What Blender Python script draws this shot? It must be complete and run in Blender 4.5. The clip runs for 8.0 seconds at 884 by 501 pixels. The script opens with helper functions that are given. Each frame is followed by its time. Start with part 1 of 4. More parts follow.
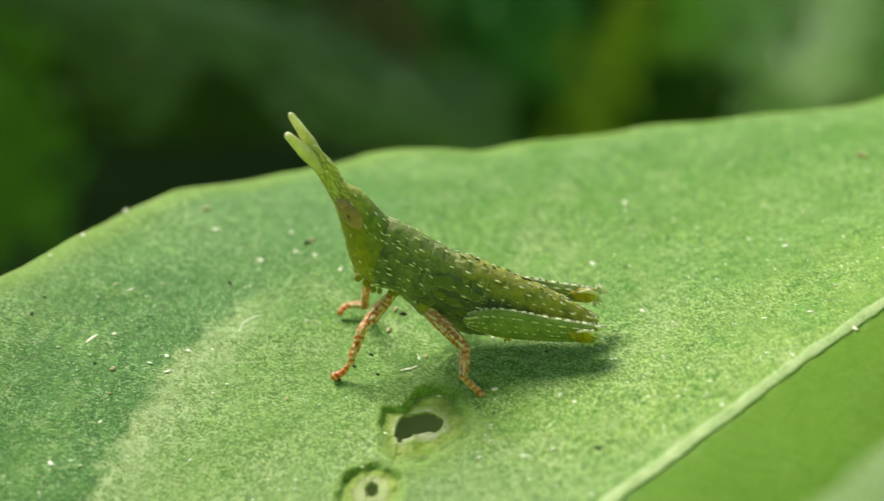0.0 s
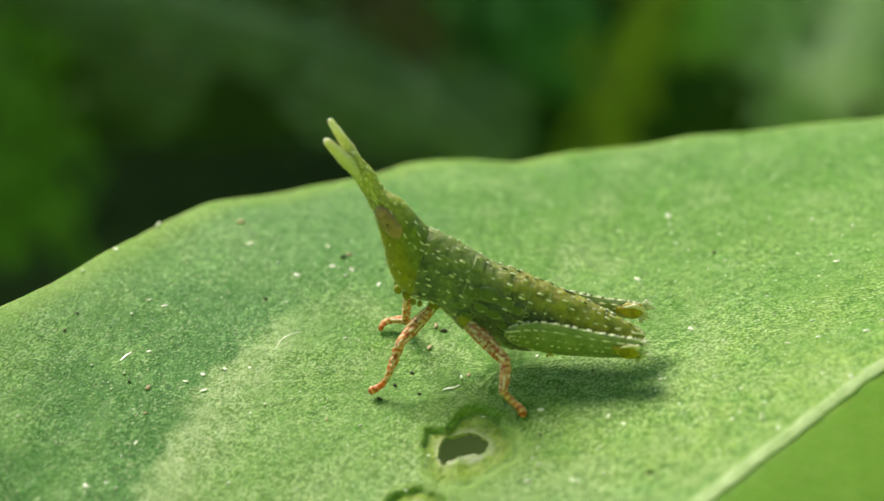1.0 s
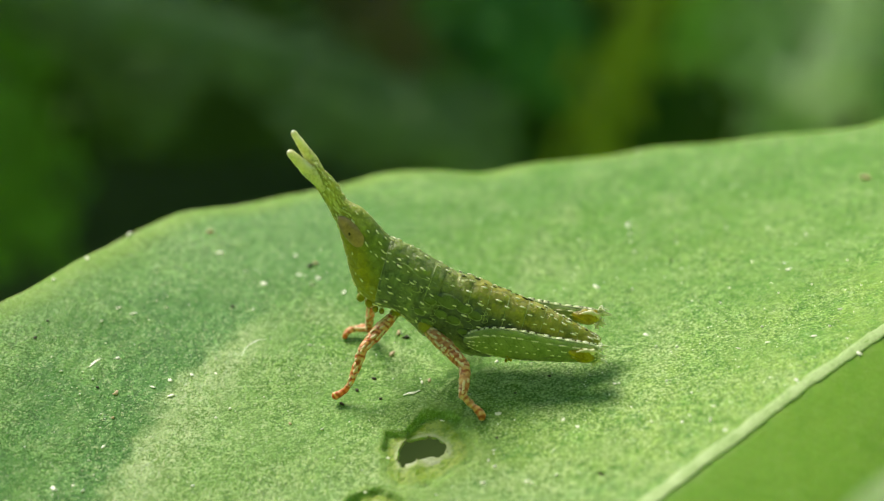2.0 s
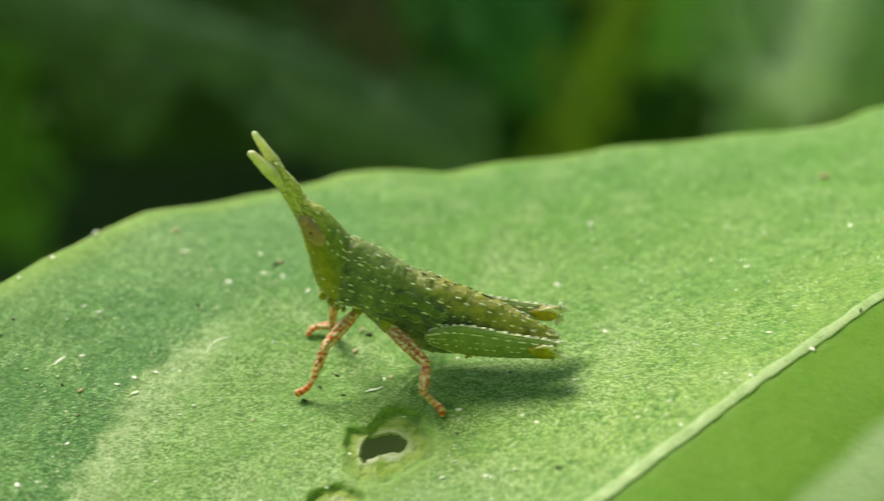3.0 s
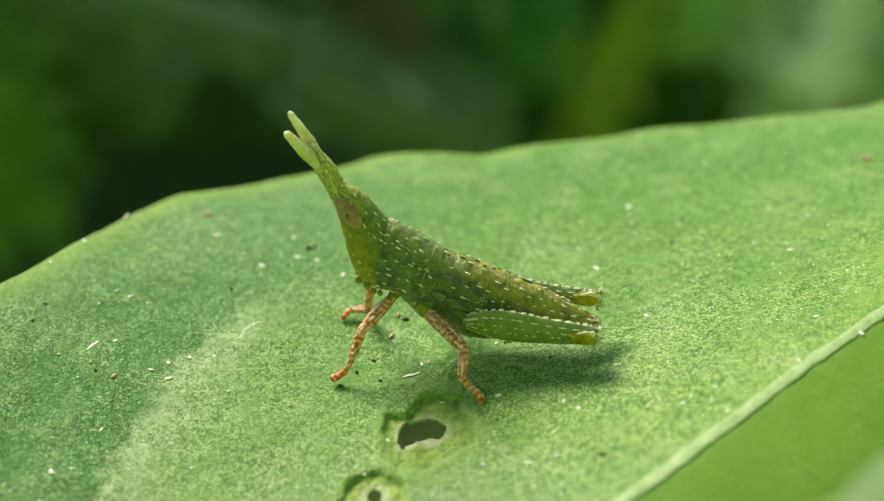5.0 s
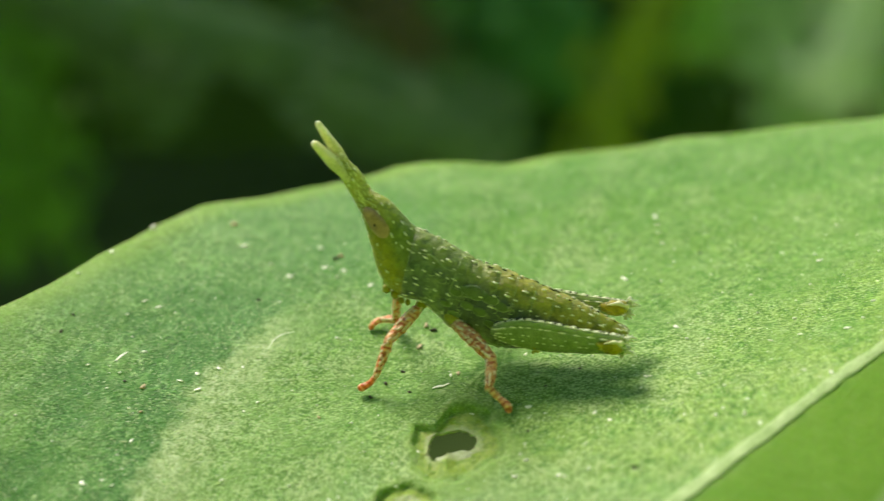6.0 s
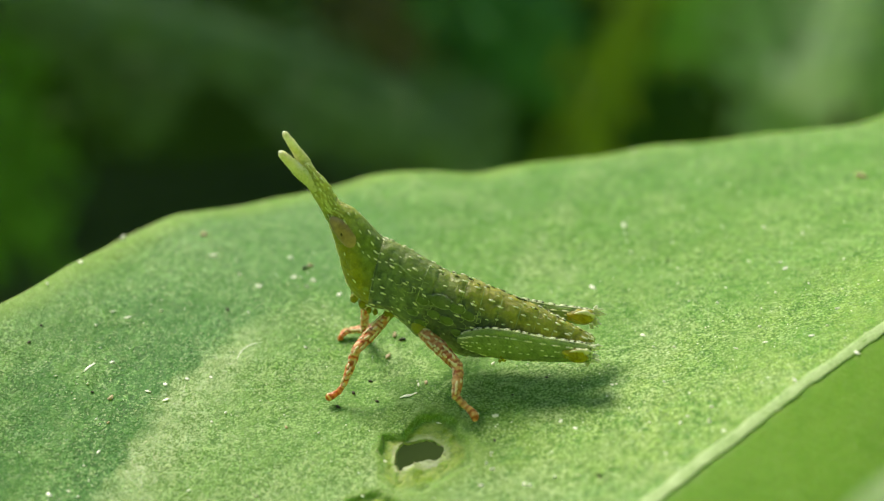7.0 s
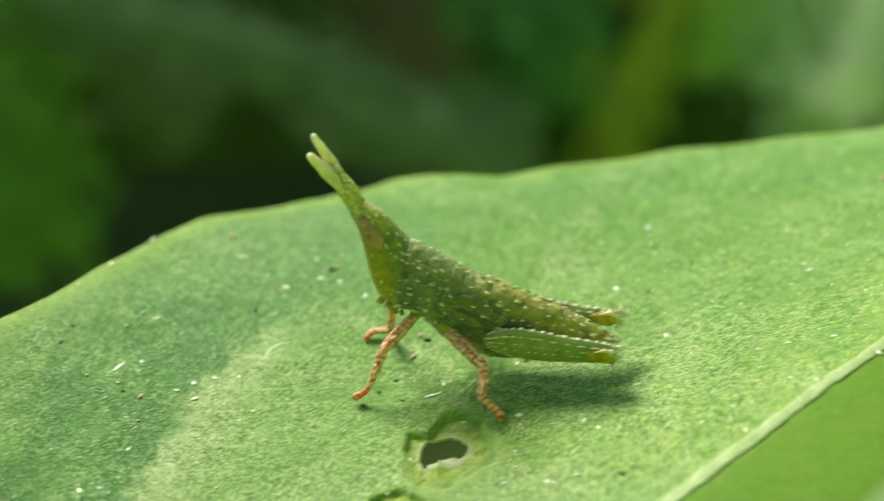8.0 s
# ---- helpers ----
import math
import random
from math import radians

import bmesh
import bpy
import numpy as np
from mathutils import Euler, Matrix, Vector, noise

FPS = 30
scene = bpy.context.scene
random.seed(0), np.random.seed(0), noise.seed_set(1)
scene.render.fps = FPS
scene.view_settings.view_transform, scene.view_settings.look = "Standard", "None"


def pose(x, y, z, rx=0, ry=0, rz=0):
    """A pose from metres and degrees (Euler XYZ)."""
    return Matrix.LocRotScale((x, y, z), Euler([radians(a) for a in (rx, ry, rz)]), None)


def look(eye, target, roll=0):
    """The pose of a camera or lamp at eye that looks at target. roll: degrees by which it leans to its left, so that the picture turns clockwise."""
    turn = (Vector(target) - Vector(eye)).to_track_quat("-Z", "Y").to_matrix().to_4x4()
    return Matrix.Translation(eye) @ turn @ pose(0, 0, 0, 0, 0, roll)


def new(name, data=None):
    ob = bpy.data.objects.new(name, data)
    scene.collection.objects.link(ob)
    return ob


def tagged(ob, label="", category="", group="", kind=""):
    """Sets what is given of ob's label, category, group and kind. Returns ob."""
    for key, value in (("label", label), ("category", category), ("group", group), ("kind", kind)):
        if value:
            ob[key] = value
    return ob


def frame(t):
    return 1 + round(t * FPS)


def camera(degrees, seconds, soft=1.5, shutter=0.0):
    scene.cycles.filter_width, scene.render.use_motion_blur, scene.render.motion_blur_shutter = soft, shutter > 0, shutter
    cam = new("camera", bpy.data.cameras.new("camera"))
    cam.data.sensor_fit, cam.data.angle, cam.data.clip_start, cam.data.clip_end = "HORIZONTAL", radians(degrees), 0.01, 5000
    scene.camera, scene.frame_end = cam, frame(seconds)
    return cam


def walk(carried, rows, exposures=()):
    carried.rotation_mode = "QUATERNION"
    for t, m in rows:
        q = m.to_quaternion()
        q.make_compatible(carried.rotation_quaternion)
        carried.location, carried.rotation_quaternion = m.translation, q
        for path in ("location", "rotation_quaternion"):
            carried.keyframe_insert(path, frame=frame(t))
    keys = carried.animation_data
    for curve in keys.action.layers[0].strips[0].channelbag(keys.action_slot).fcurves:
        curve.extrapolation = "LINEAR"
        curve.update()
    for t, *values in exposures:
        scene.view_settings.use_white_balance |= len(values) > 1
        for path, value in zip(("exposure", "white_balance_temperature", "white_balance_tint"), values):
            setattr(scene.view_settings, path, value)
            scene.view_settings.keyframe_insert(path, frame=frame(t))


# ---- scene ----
cam = camera(36.0, 8.0, soft=1.2, shutter=0.35)
cam.data.dof.use_dof = True
cam.data.dof.focus_distance = 0.0515
cam.data.dof.aperture_fstop = 35.0

# seconds, eye, target, roll
PATH = [
    (0.0, (-0.00071, -0.04353, 0.03026), (-0.00059, -0.00474, 0.00744), 0.27),
    (0.1, (-0.00064, -0.04308, 0.03033), (-0.00026, -0.00448, 0.00720), 0.29),
    (0.2, (-0.00093, -0.04286, 0.03026), (-0.00056, -0.00420, 0.00723), 0.37),
    (0.3, (-0.00104, -0.04287, 0.03033), (-0.00105, -0.00409, 0.00751), 0.09),
    (0.4, (-0.00095, -0.04281, 0.03008), (-0.00111, -0.00409, 0.00716), -0.05),
    (0.5, (-0.00085, -0.04290, 0.03045), (-0.00074, -0.00410, 0.00764), 0.22),
    (0.6, (-0.00070, -0.04292, 0.03031), (-0.00062, -0.00390, 0.00788), 0.10),
    (0.7, (-0.00115, -0.04285, 0.03028), (-0.00090, -0.00393, 0.00770), 0.24),
    (0.8, (-0.00114, -0.04273, 0.03028), (-0.00131, -0.00383, 0.00766), -0.01),
    (0.9, (-0.00147, -0.04265, 0.03022), (-0.00162, -0.00379, 0.00753), -0.10),
    (1.0, (-0.00182, -0.04211, 0.02997), (-0.00215, -0.00327, 0.00725), -0.02),
    (1.1, (-0.00137, -0.04216, 0.02968), (-0.00223, -0.00320, 0.00719), -0.50),
    (1.2, (-0.00091, -0.04173, 0.02948), (-0.00099, -0.00291, 0.00672), -0.00),
    (1.3, (-0.00113, -0.04199, 0.02995), (-0.00116, -0.00317, 0.00719), 0.12),
    (1.4, (-0.00142, -0.04269, 0.03022), (-0.00176, -0.00370, 0.00775), -0.14),
    (1.5, (-0.00143, -0.04332, 0.03078), (-0.00208, -0.00441, 0.00819), -0.42),
    (1.6, (-0.00114, -0.04367, 0.03082), (-0.00205, -0.00465, 0.00842), -0.59),
    (1.7, (-0.00089, -0.04334, 0.03065), (-0.00122, -0.00433, 0.00821), -0.14),
    (2.8, (-0.00041, -0.04379, 0.03051), (-0.00017, -0.00464, 0.00833), 0.33),
    (2.9, (-0.00026, -0.04413, 0.03085), (0.00011, -0.00509, 0.00849), 0.36),
    (3.0, (0.00004, -0.04394, 0.03083), (0.00068, -0.00492, 0.00844), 0.54),
    (3.1, (0.00023, -0.04405, 0.03108), (0.00136, -0.00499, 0.00875), 0.68),
    (3.2, (0.00009, -0.04399, 0.03081), (0.00110, -0.00489, 0.00856), 0.83),
    (3.3, (-0.00003, -0.04376, 0.03064), (0.00108, -0.00485, 0.00807), 0.80),
    (3.4, (-0.00037, -0.04435, 0.03078), (0.00061, -0.00539, 0.00828), 0.70),
    (3.5, (-0.00030, -0.04431, 0.03074), (0.00029, -0.00546, 0.00803), 0.55),
    (3.6, (0.00022, -0.04446, 0.03071), (0.00090, -0.00550, 0.00820), 0.46),
    (3.7, (-0.00050, -0.04440, 0.03098), (0.00039, -0.00563, 0.00815), 0.60),
    (3.8, (-0.00052, -0.04431, 0.03081), (-0.00026, -0.00534, 0.00831), 0.26),
    (3.9, (0.00006, -0.04393, 0.03042), (0.00069, -0.00490, 0.00801), 0.37),
    (4.0, (-0.00033, -0.04347, 0.03025), (0.00064, -0.00455, 0.00768), 0.70),
    (4.1, (-0.00082, -0.04345, 0.03040), (-0.00037, -0.00449, 0.00788), 0.39),
    (4.2, (-0.00103, -0.04346, 0.03016), (-0.00103, -0.00453, 0.00759), -0.05),
    (5.3, (-0.00055, -0.04311, 0.03020), (-0.00058, -0.00429, 0.00745), -0.03),
    (5.4, (-0.00093, -0.04315, 0.03027), (-0.00082, -0.00424, 0.00766), 0.09),
    (5.5, (-0.00113, -0.04288, 0.03019), (-0.00126, -0.00404, 0.00747), -0.13),
    (5.6, (-0.00093, -0.04305, 0.03053), (-0.00120, -0.00416, 0.00790), -0.32),
    (5.7, (-0.00080, -0.04283, 0.03031), (-0.00103, -0.00387, 0.00779), -0.21),
    (5.8, (-0.00053, -0.04276, 0.03030), (-0.00030, -0.00381, 0.00777), 0.04),
    (5.9, (-0.00115, -0.04276, 0.03022), (-0.00077, -0.00387, 0.00759), 0.20),
    (6.0, (-0.00143, -0.04298, 0.03035), (-0.00174, -0.00408, 0.00773), -0.24),
    (6.1, (-0.00139, -0.04305, 0.03032), (-0.00197, -0.00411, 0.00778), -0.51),
    (6.2, (-0.00130, -0.04298, 0.03041), (-0.00192, -0.00416, 0.00766), -0.53),
    (6.3, (-0.00107, -0.04325, 0.03047), (-0.00169, -0.00430, 0.00794), -0.53),
    (6.4, (-0.00061, -0.04292, 0.03036), (-0.00081, -0.00399, 0.00780), -0.31),
    (6.5, (-0.00063, -0.04280, 0.03032), (-0.00033, -0.00381, 0.00787), 0.07),
    (6.6, (-0.00098, -0.04281, 0.03041), (-0.00076, -0.00384, 0.00791), -0.02),
    (6.7, (-0.00104, -0.04317, 0.03047), (-0.00125, -0.00408, 0.00818), -0.28),
    (6.8, (-0.00082, -0.04321, 0.03056), (-0.00117, -0.00421, 0.00811), -0.41),
    (6.9, (-0.00074, -0.04309, 0.03045), (-0.00079, -0.00407, 0.00805), -0.24),
    (7.0, (-0.00076, -0.04308, 0.03057), (-0.00056, -0.00408, 0.00812), -0.08),
    (7.1, (-0.00063, -0.04307, 0.03055), (-0.00074, -0.00393, 0.00836), -0.32),
    (7.2, (-0.00144, -0.04260, 0.03044), (-0.00129, -0.00346, 0.00824), -0.28),
    (7.3, (-0.00165, -0.04219, 0.03000), (-0.00231, -0.00304, 0.00784), -0.88),
    (7.4, (-0.00111, -0.04276, 0.03054), (-0.00195, -0.00332, 0.00888), -1.12),
    (7.5, (-0.00086, -0.04358, 0.03084), (-0.00143, -0.00405, 0.00936), -0.75),
    (7.6, (-0.00092, -0.04357, 0.03071), (-0.00150, -0.00423, 0.00886), -0.81),
    (7.7, (-0.00122, -0.04395, 0.03100), (-0.00230, -0.00458, 0.00923), -1.17),
    (7.8, (-0.00127, -0.04393, 0.03044), (-0.00265, -0.00474, 0.00837), -1.29),
    (7.9, (-0.00100, -0.04365, 0.03074), (-0.00226, -0.00468, 0.00827), -1.28),
    (8.0, (-0.00051, -0.04372, 0.03060), (-0.00134, -0.00458, 0.00840), -0.82),
]
walk(cam, [(t, look(eye, target, roll)) for t, eye, target, roll in PATH],
     exposures=[(0.0, 0.28, 7450, -2), (7.0, 0.28, 7450, -2), (7.5, 0.26, 7450, -2), (8.0, 0.41, 7450, -2)])

# ---- light: soft daylight under foliage, brightest from the upper side at -x ----
SUN_ELEVATION, SUN_AZIMUTH = radians(42), radians(-32)
world = bpy.data.worlds.new("daylight")
scene.world = world
world.use_nodes = True
wn = world.node_tree
sky = wn.nodes.new("ShaderNodeTexSky")
sky.sky_type, sky.sun_disc = "NISHITA", False
sky.sun_elevation, sky.sun_rotation = SUN_ELEVATION, SUN_AZIMUTH
wn.nodes["Background"].inputs["Strength"].default_value = 0.090
wn.links.new(sky.outputs[0], wn.nodes["Background"].inputs["Color"])
sun_data = bpy.data.lights.new("sun", "SUN")
sun_data.energy, sun_data.angle, sun_data.color = 4.05, radians(26), (1.0, 0.96, 0.88)
sun = new("sun", sun_data)
toward = Vector((math.sin(SUN_AZIMUTH) * math.cos(SUN_ELEVATION), math.cos(SUN_AZIMUTH) * math.cos(SUN_ELEVATION), math.sin(SUN_ELEVATION)))
sun.matrix_world = look(toward * 2.0, (0, 0, 0))

MM = 0.001


# ---- materials ----
class Nodes:
    """Short notation for a node material."""

    def __init__(self, name):
        self.material = bpy.data.materials.new(name)
        self.material.use_nodes = True
        self.tree = self.material.node_tree
        self.shader = self.tree.nodes["Principled BSDF"]
        self.place = self.add("ShaderNodeTexCoord").outputs["Object"]

    def add(self, kind):
        return self.tree.nodes.new(kind)

    def put(self, value, socket):
        if isinstance(value, bpy.types.NodeSocket):
            self.tree.links.new(value, socket)
        else:
            socket.default_value = value

    def noise(self, per_mm, detail=3.0, rough=0.55, place=None):
        node = self.add("ShaderNodeTexNoise")
        self.put(place or self.place, node.inputs["Vector"])
        node.inputs["Scale"].default_value = per_mm * 1000
        node.inputs["Detail"].default_value, node.inputs["Roughness"].default_value = detail, rough
        return node.outputs["Fac"]

    def cells(self, per_mm, feature="F1", place=None):
        node = self.add("ShaderNodeTexVoronoi")
        node.feature = feature
        self.put(place or self.place, node.inputs["Vector"])
        node.inputs["Scale"].default_value = per_mm * 1000
        return node.outputs["Distance"]

    def ramp(self, value, low, high, a=0.0, b=1.0):
        node = self.add("ShaderNodeMapRange")
        node.interpolation_type = "SMOOTHSTEP"
        self.put(value, node.inputs["Value"])
        for key, v in (("From Min", low), ("From Max", high), ("To Min", a), ("To Max", b)):
            self.put(v, node.inputs[key])
        return node.outputs[0]

    def math(self, op, a, b=0.0):
        node = self.add("ShaderNodeMath")
        node.operation = op
        self.put(a, node.inputs[0])
        self.put(b, node.inputs[1])
        return node.outputs[0]

    def mix(self, fac, a, b, blend="MIX"):
        node = self.add("ShaderNodeMix")
        node.data_type, node.blend_type = "RGBA", blend
        self.put(fac, node.inputs[0])
        for value, socket in ((a, node.inputs[6]), (b, node.inputs[7])):
            self.put(value if isinstance(value, bpy.types.NodeSocket) else (*value, 1.0), socket)
        return node.outputs[2]

    def far(self, x, y, z=0.0):
        """Distance in mm, seen from above, from a point given in mm."""
        flat = self.add("ShaderNodeVectorMath")
        flat.operation = "MULTIPLY"
        self.put(self.place, flat.inputs[0])
        flat.inputs[1].default_value = (1000, 1000, 0)
        node = self.add("ShaderNodeVectorMath")
        node.operation = "DISTANCE"
        self.put(flat.outputs[0], node.inputs[0])
        node.inputs[1].default_value = (x, y, z)
        return node.outputs["Value"]

    def attribute(self, name):
        node = self.add("ShaderNodeAttribute")
        node.attribute_name = name
        return node.outputs["Fac"]

    def bump(self, height, strength, deep_mm):
        node = self.add("ShaderNodeBump")
        node.inputs["Strength"].default_value = strength
        node.inputs["Distance"].default_value = deep_mm * MM
        self.put(height, node.inputs["Height"])
        self.put(node.outputs[0], self.shader.inputs["Normal"])

    def done(self, color, roughness=0.5, **more):
        for key, value in (("Base Color", color), ("Roughness", roughness), *((k.replace("_", " "), v) for k, v in more.items())):
            if isinstance(value, tuple) and len(value) == 3 and key != "Subsurface Radius":
                value = (*value, 1.0)
            self.put(value, self.shader.inputs[key])
        return self.material


def leaf_material():
    n = Nodes("leaf_blade")
    patches = n.ramp(n.noise(0.16, 3.0), 0.35, 0.65)
    blotch = n.ramp(n.noise(0.8, 5.0, 0.60), 0.3, 0.7)
    color = n.mix(patches, (0.135, 0.282, 0.052), (0.188, 0.335, 0.070))
    color = n.mix(n.math("MULTIPLY", blotch, 0.5), color, (0.218, 0.360, 0.100))
    # yellowish stretches and small deep green mottles
    color = n.mix(n.ramp(n.noise(0.10, 2.0), 0.50, 0.70, 0.0, 0.5), color, (0.232, 0.360, 0.055))
    color = n.mix(n.ramp(n.noise(1.5, 5.0, 0.65), 0.50, 0.34, 0.0, 0.6), color, (0.079, 0.241, 0.026))
    # towards the far margin the blade is a fresher, fuller green
    color = n.mix(n.ramp(n.math("ADD", n.attribute("rim"), n.math("MULTIPLY", n.noise(0.2, 3.0), 0.3)), 0.42, 0.90, 0.0, 0.85), color, (0.082, 0.245, 0.018))
    # clouded paler and deeper areas
    cloud = n.noise(0.42, 6.0, 0.62)
    color = n.mix(n.ramp(cloud, 0.50, 0.64, 0.0, 0.42), color, (0.29, 0.405, 0.165))
    color = n.mix(n.ramp(cloud, 0.48, 0.34, 0.0, 0.5), color, (0.10, 0.26, 0.035))
    # the older, blue-green part of the blade beyond the curved border, with a waxy paler border
    border = n.math("ADD", n.far(10.4, -9.8), n.math("MULTIPLY", n.noise(0.5, 6.0, 0.65), 3.6))
    sector = n.ramp(n.far(-14.5, -6.0), 14.5, 7.5)
    wax = n.math("MULTIPLY", n.ramp(border, 22.4, 24.2), n.ramp(border, 25.8, 24.9))
    wash = n.math("MULTIPLY", n.ramp(border, 16.0, 23.5, 0.0, 0.5), sector)
    color = n.mix(wash, color, (0.290, 0.444, 0.153))
    color = n.mix(n.math("MULTIPLY", n.math("MULTIPLY", wax, sector), 0.8), color, (0.37, 0.49, 0.23))
    color = n.mix(n.math("MULTIPLY", n.ramp(border, 24.5, 25.5, 0.0, 0.95), n.ramp(sector, 0.0, 0.6, 0.25, 1.0)), color, (0.056, 0.200, 0.036))
    streaks = n.ramp(n.noise(0.3301, 6.0, 0.68), 0.43, 0.60)
    color = n.mix(n.math("MULTIPLY", n.ramp(border, 25.6, 29.0), n.math("MULTIPLY", streaks, 0.55)), color, (0.199, 0.378, 0.097))
    color = n.mix(n.ramp(border, 28.5, 33.0, 0.0, 0.55), color, (0.21, 0.37, 0.10))
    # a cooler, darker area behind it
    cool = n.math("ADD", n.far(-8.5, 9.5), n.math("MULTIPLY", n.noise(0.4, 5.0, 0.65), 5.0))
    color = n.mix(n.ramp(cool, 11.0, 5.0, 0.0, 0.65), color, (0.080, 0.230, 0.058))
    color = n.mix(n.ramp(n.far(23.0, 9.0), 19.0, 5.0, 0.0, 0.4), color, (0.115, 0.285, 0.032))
    # a waxy bloom towards the near end
    bloom = n.math("ADD", n.far(-2.0, -12.0), n.math("MULTIPLY", n.noise(0.5, 5.0, 0.65), 5.0))
    color = n.mix(n.ramp(bloom, 12.5, 6.5, 0.0, 0.5), color, (0.275, 0.385, 0.185))
    # the other half of the leaf is deeper green and smooth, with a dull waxy streak along it
    half = n.attribute("half")
    other = n.ramp(half, -0.004, -0.03)
    color = n.mix(n.math("MULTIPLY", other, 0.8), color, (0.185, 0.345, 0.050))
    streak = n.math("ADD", half, n.math("MULTIPLY", n.noise(0.12, 3.0), 0.10))
    color = n.mix(n.math("MULTIPLY", n.ramp(streak, -0.105, -0.15), n.ramp(streak, -0.26, -0.19, 0.0, 0.9)), color, (0.46, 0.60, 0.33))
    # small mottles of paler and deeper green
    mottle = n.noise(1.9, 5.0, 0.72)
    color = n.mix(n.math("MULTIPLY", n.ramp(mottle, 0.52, 0.66, 0.0, 0.42), n.ramp(half, -0.02, 0.03, 0.2, 1.0)), color, n.mix(0.5, color, (0.40, 0.52, 0.26)))
    color = n.mix(n.math("MULTIPLY", n.ramp(mottle, 0.47, 0.33, 0.0, 0.6), n.ramp(half, -0.02, 0.03, 0.2, 1.0)), color, n.mix(1.0, color, (0.50, 0.68, 0.42), "MULTIPLY"))
    # skin cells: pale domes and dark gaps, worn smooth on the other half of the leaf
    rough_half = n.ramp(half, -0.02, 0.03, 0.08, 1.0)
    coarse = n.math("MULTIPLY", rough_half, n.ramp(n.noise(0.35, 4.0, 0.6), 0.36, 0.58, 0.48, 1.0))
    grain = n.math("ADD", n.noise(9.5, 2.5, 0.72), n.math("MULTIPLY", n.math("SUBTRACT", n.noise(3.4, 3.0, 0.65), 0.5), 0.45))
    cell = n.cells(6.0)
    dark = n.mix(1.0, color, (0.40, 0.55, 0.26), "MULTIPLY")
    light = n.mix(0.22, n.mix(1.0, color, (1.75, 1.5, 2.1), "MULTIPLY"), (0.42, 0.58, 0.25))
    color = n.mix(n.math("MULTIPLY", n.ramp(grain, 0.50, 0.41, 0.0, 1.0), coarse), color, dark)
    color = n.mix(n.math("MULTIPLY", n.ramp(grain, 0.53, 0.61, 0.0, 1.0), coarse), color, light)
    color = n.mix(n.math("MULTIPLY", n.ramp(n.noise(3.6, 3.0, 0.65), 0.60, 0.70, 0.0, 0.5), rough_half), color, (0.44, 0.62, 0.30))
    # finest specks: sparkle of the skin, painted as pale colour
    color = n.mix(n.math("MULTIPLY", n.ramp(n.noise(10.5, 2.0, 0.6), 0.59, 0.65, 0.0, 0.65), coarse), color, (0.60, 0.72, 0.40))
    # eaten spots: yellowed border, wall darkened with painted shade, pale dead skin towards the hole
    eaten = n.math("ADD", n.attribute("eaten"), n.math("MULTIPLY", n.math("SUBTRACT", n.noise(1.6, 5.0, 0.65), 0.5), 0.7))
    color = n.mix(n.ramp(eaten, -0.9, -0.2, 0.0, 0.45), color, (0.299, 0.444, 0.112))
    color = n.mix(n.math("MULTIPLY", n.ramp(eaten, -0.08, 0.04, 0.0, 0.25), n.ramp(n.noise(1.3, 3.0), 0.45, 0.55)), color, (0.046, 0.151, 0.014))
    tissue = n.mix(n.ramp(n.noise(1.3, 4.0, 0.65), 0.42, 0.56), (0.25, 0.36, 0.035), (0.38, 0.47, 0.12))
    tissue = n.mix(n.ramp(n.noise(4.5, 4.0, 0.7), 0.55, 0.42, 0.0, 0.6), tissue, (0.17, 0.28, 0.06))
    color = n.mix(n.ramp(eaten, 0.10, 0.35, 0.0, 0.85), color, tissue)
    color = n.mix(n.ramp(eaten, 0.66, 0.95, 0.0, 0.6), color, (0.52, 0.56, 0.36))
    # margin: glow of the thin translucent edge painted yellow-green, here and there dry brown
    color = n.mix(n.ramp(n.math("ADD", n.attribute("rim"), n.math("MULTIPLY", n.noise(0.3, 3.0), 0.05)), 0.955, 1.01, 0.0, 0.45), color, (0.24, 0.37, 0.040))
    rim = n.math("ADD", n.attribute("rim"), n.math("MULTIPLY", n.noise(0.35, 2.0), 0.014))
    color = n.mix(n.ramp(rim, 1.000, 1.010, 0.0, 0.4), color, (0.166, 0.161, 0.071))
    height = n.math("ADD", n.math("MULTIPLY", n.math("MULTIPLY", grain, 1.0), rough_half), n.math("MULTIPLY", cell, -0.2))
    n.bump(n.math("ADD", height, n.math("MULTIPLY", n.noise(2.5, 2.0), 0.35)), 1.0, 0.06)
    return n.done(color, n.ramp(grain, 0.3, 0.7, 0.40, 0.58), Specular_IOR_Level=0.16, Subsurface_Weight=0.3, Subsurface_Radius=(0.0003, 0.0006, 0.00012), Subsurface_Scale=1.0)


def plain(name, a, b, per_mm, rough, bump=0.0, fine=6.0, gloss=0.5, depth_mm=0.0):
    """Two tones in patches with a fine grain."""
    n = Nodes(name)
    color = n.mix(n.ramp(n.noise(per_mm, 3.0), 0.35, 0.65), a, b)
    grain = n.noise(per_mm * fine, 3.0, 0.6)
    color = n.mix(n.ramp(grain, 0.35, 0.7, 0.0, 0.35), color, tuple(min(1.0, c * 1.6) for c in b))
    if bump:
        n.bump(grain, 0.6, bump)
    return n.done(color, rough, Specular_IOR_Level=gloss, Subsurface_Weight=0.8 if depth_mm else 0.0, Subsurface_Radius=(depth_mm * MM,) * 3, Subsurface_Scale=1.0)


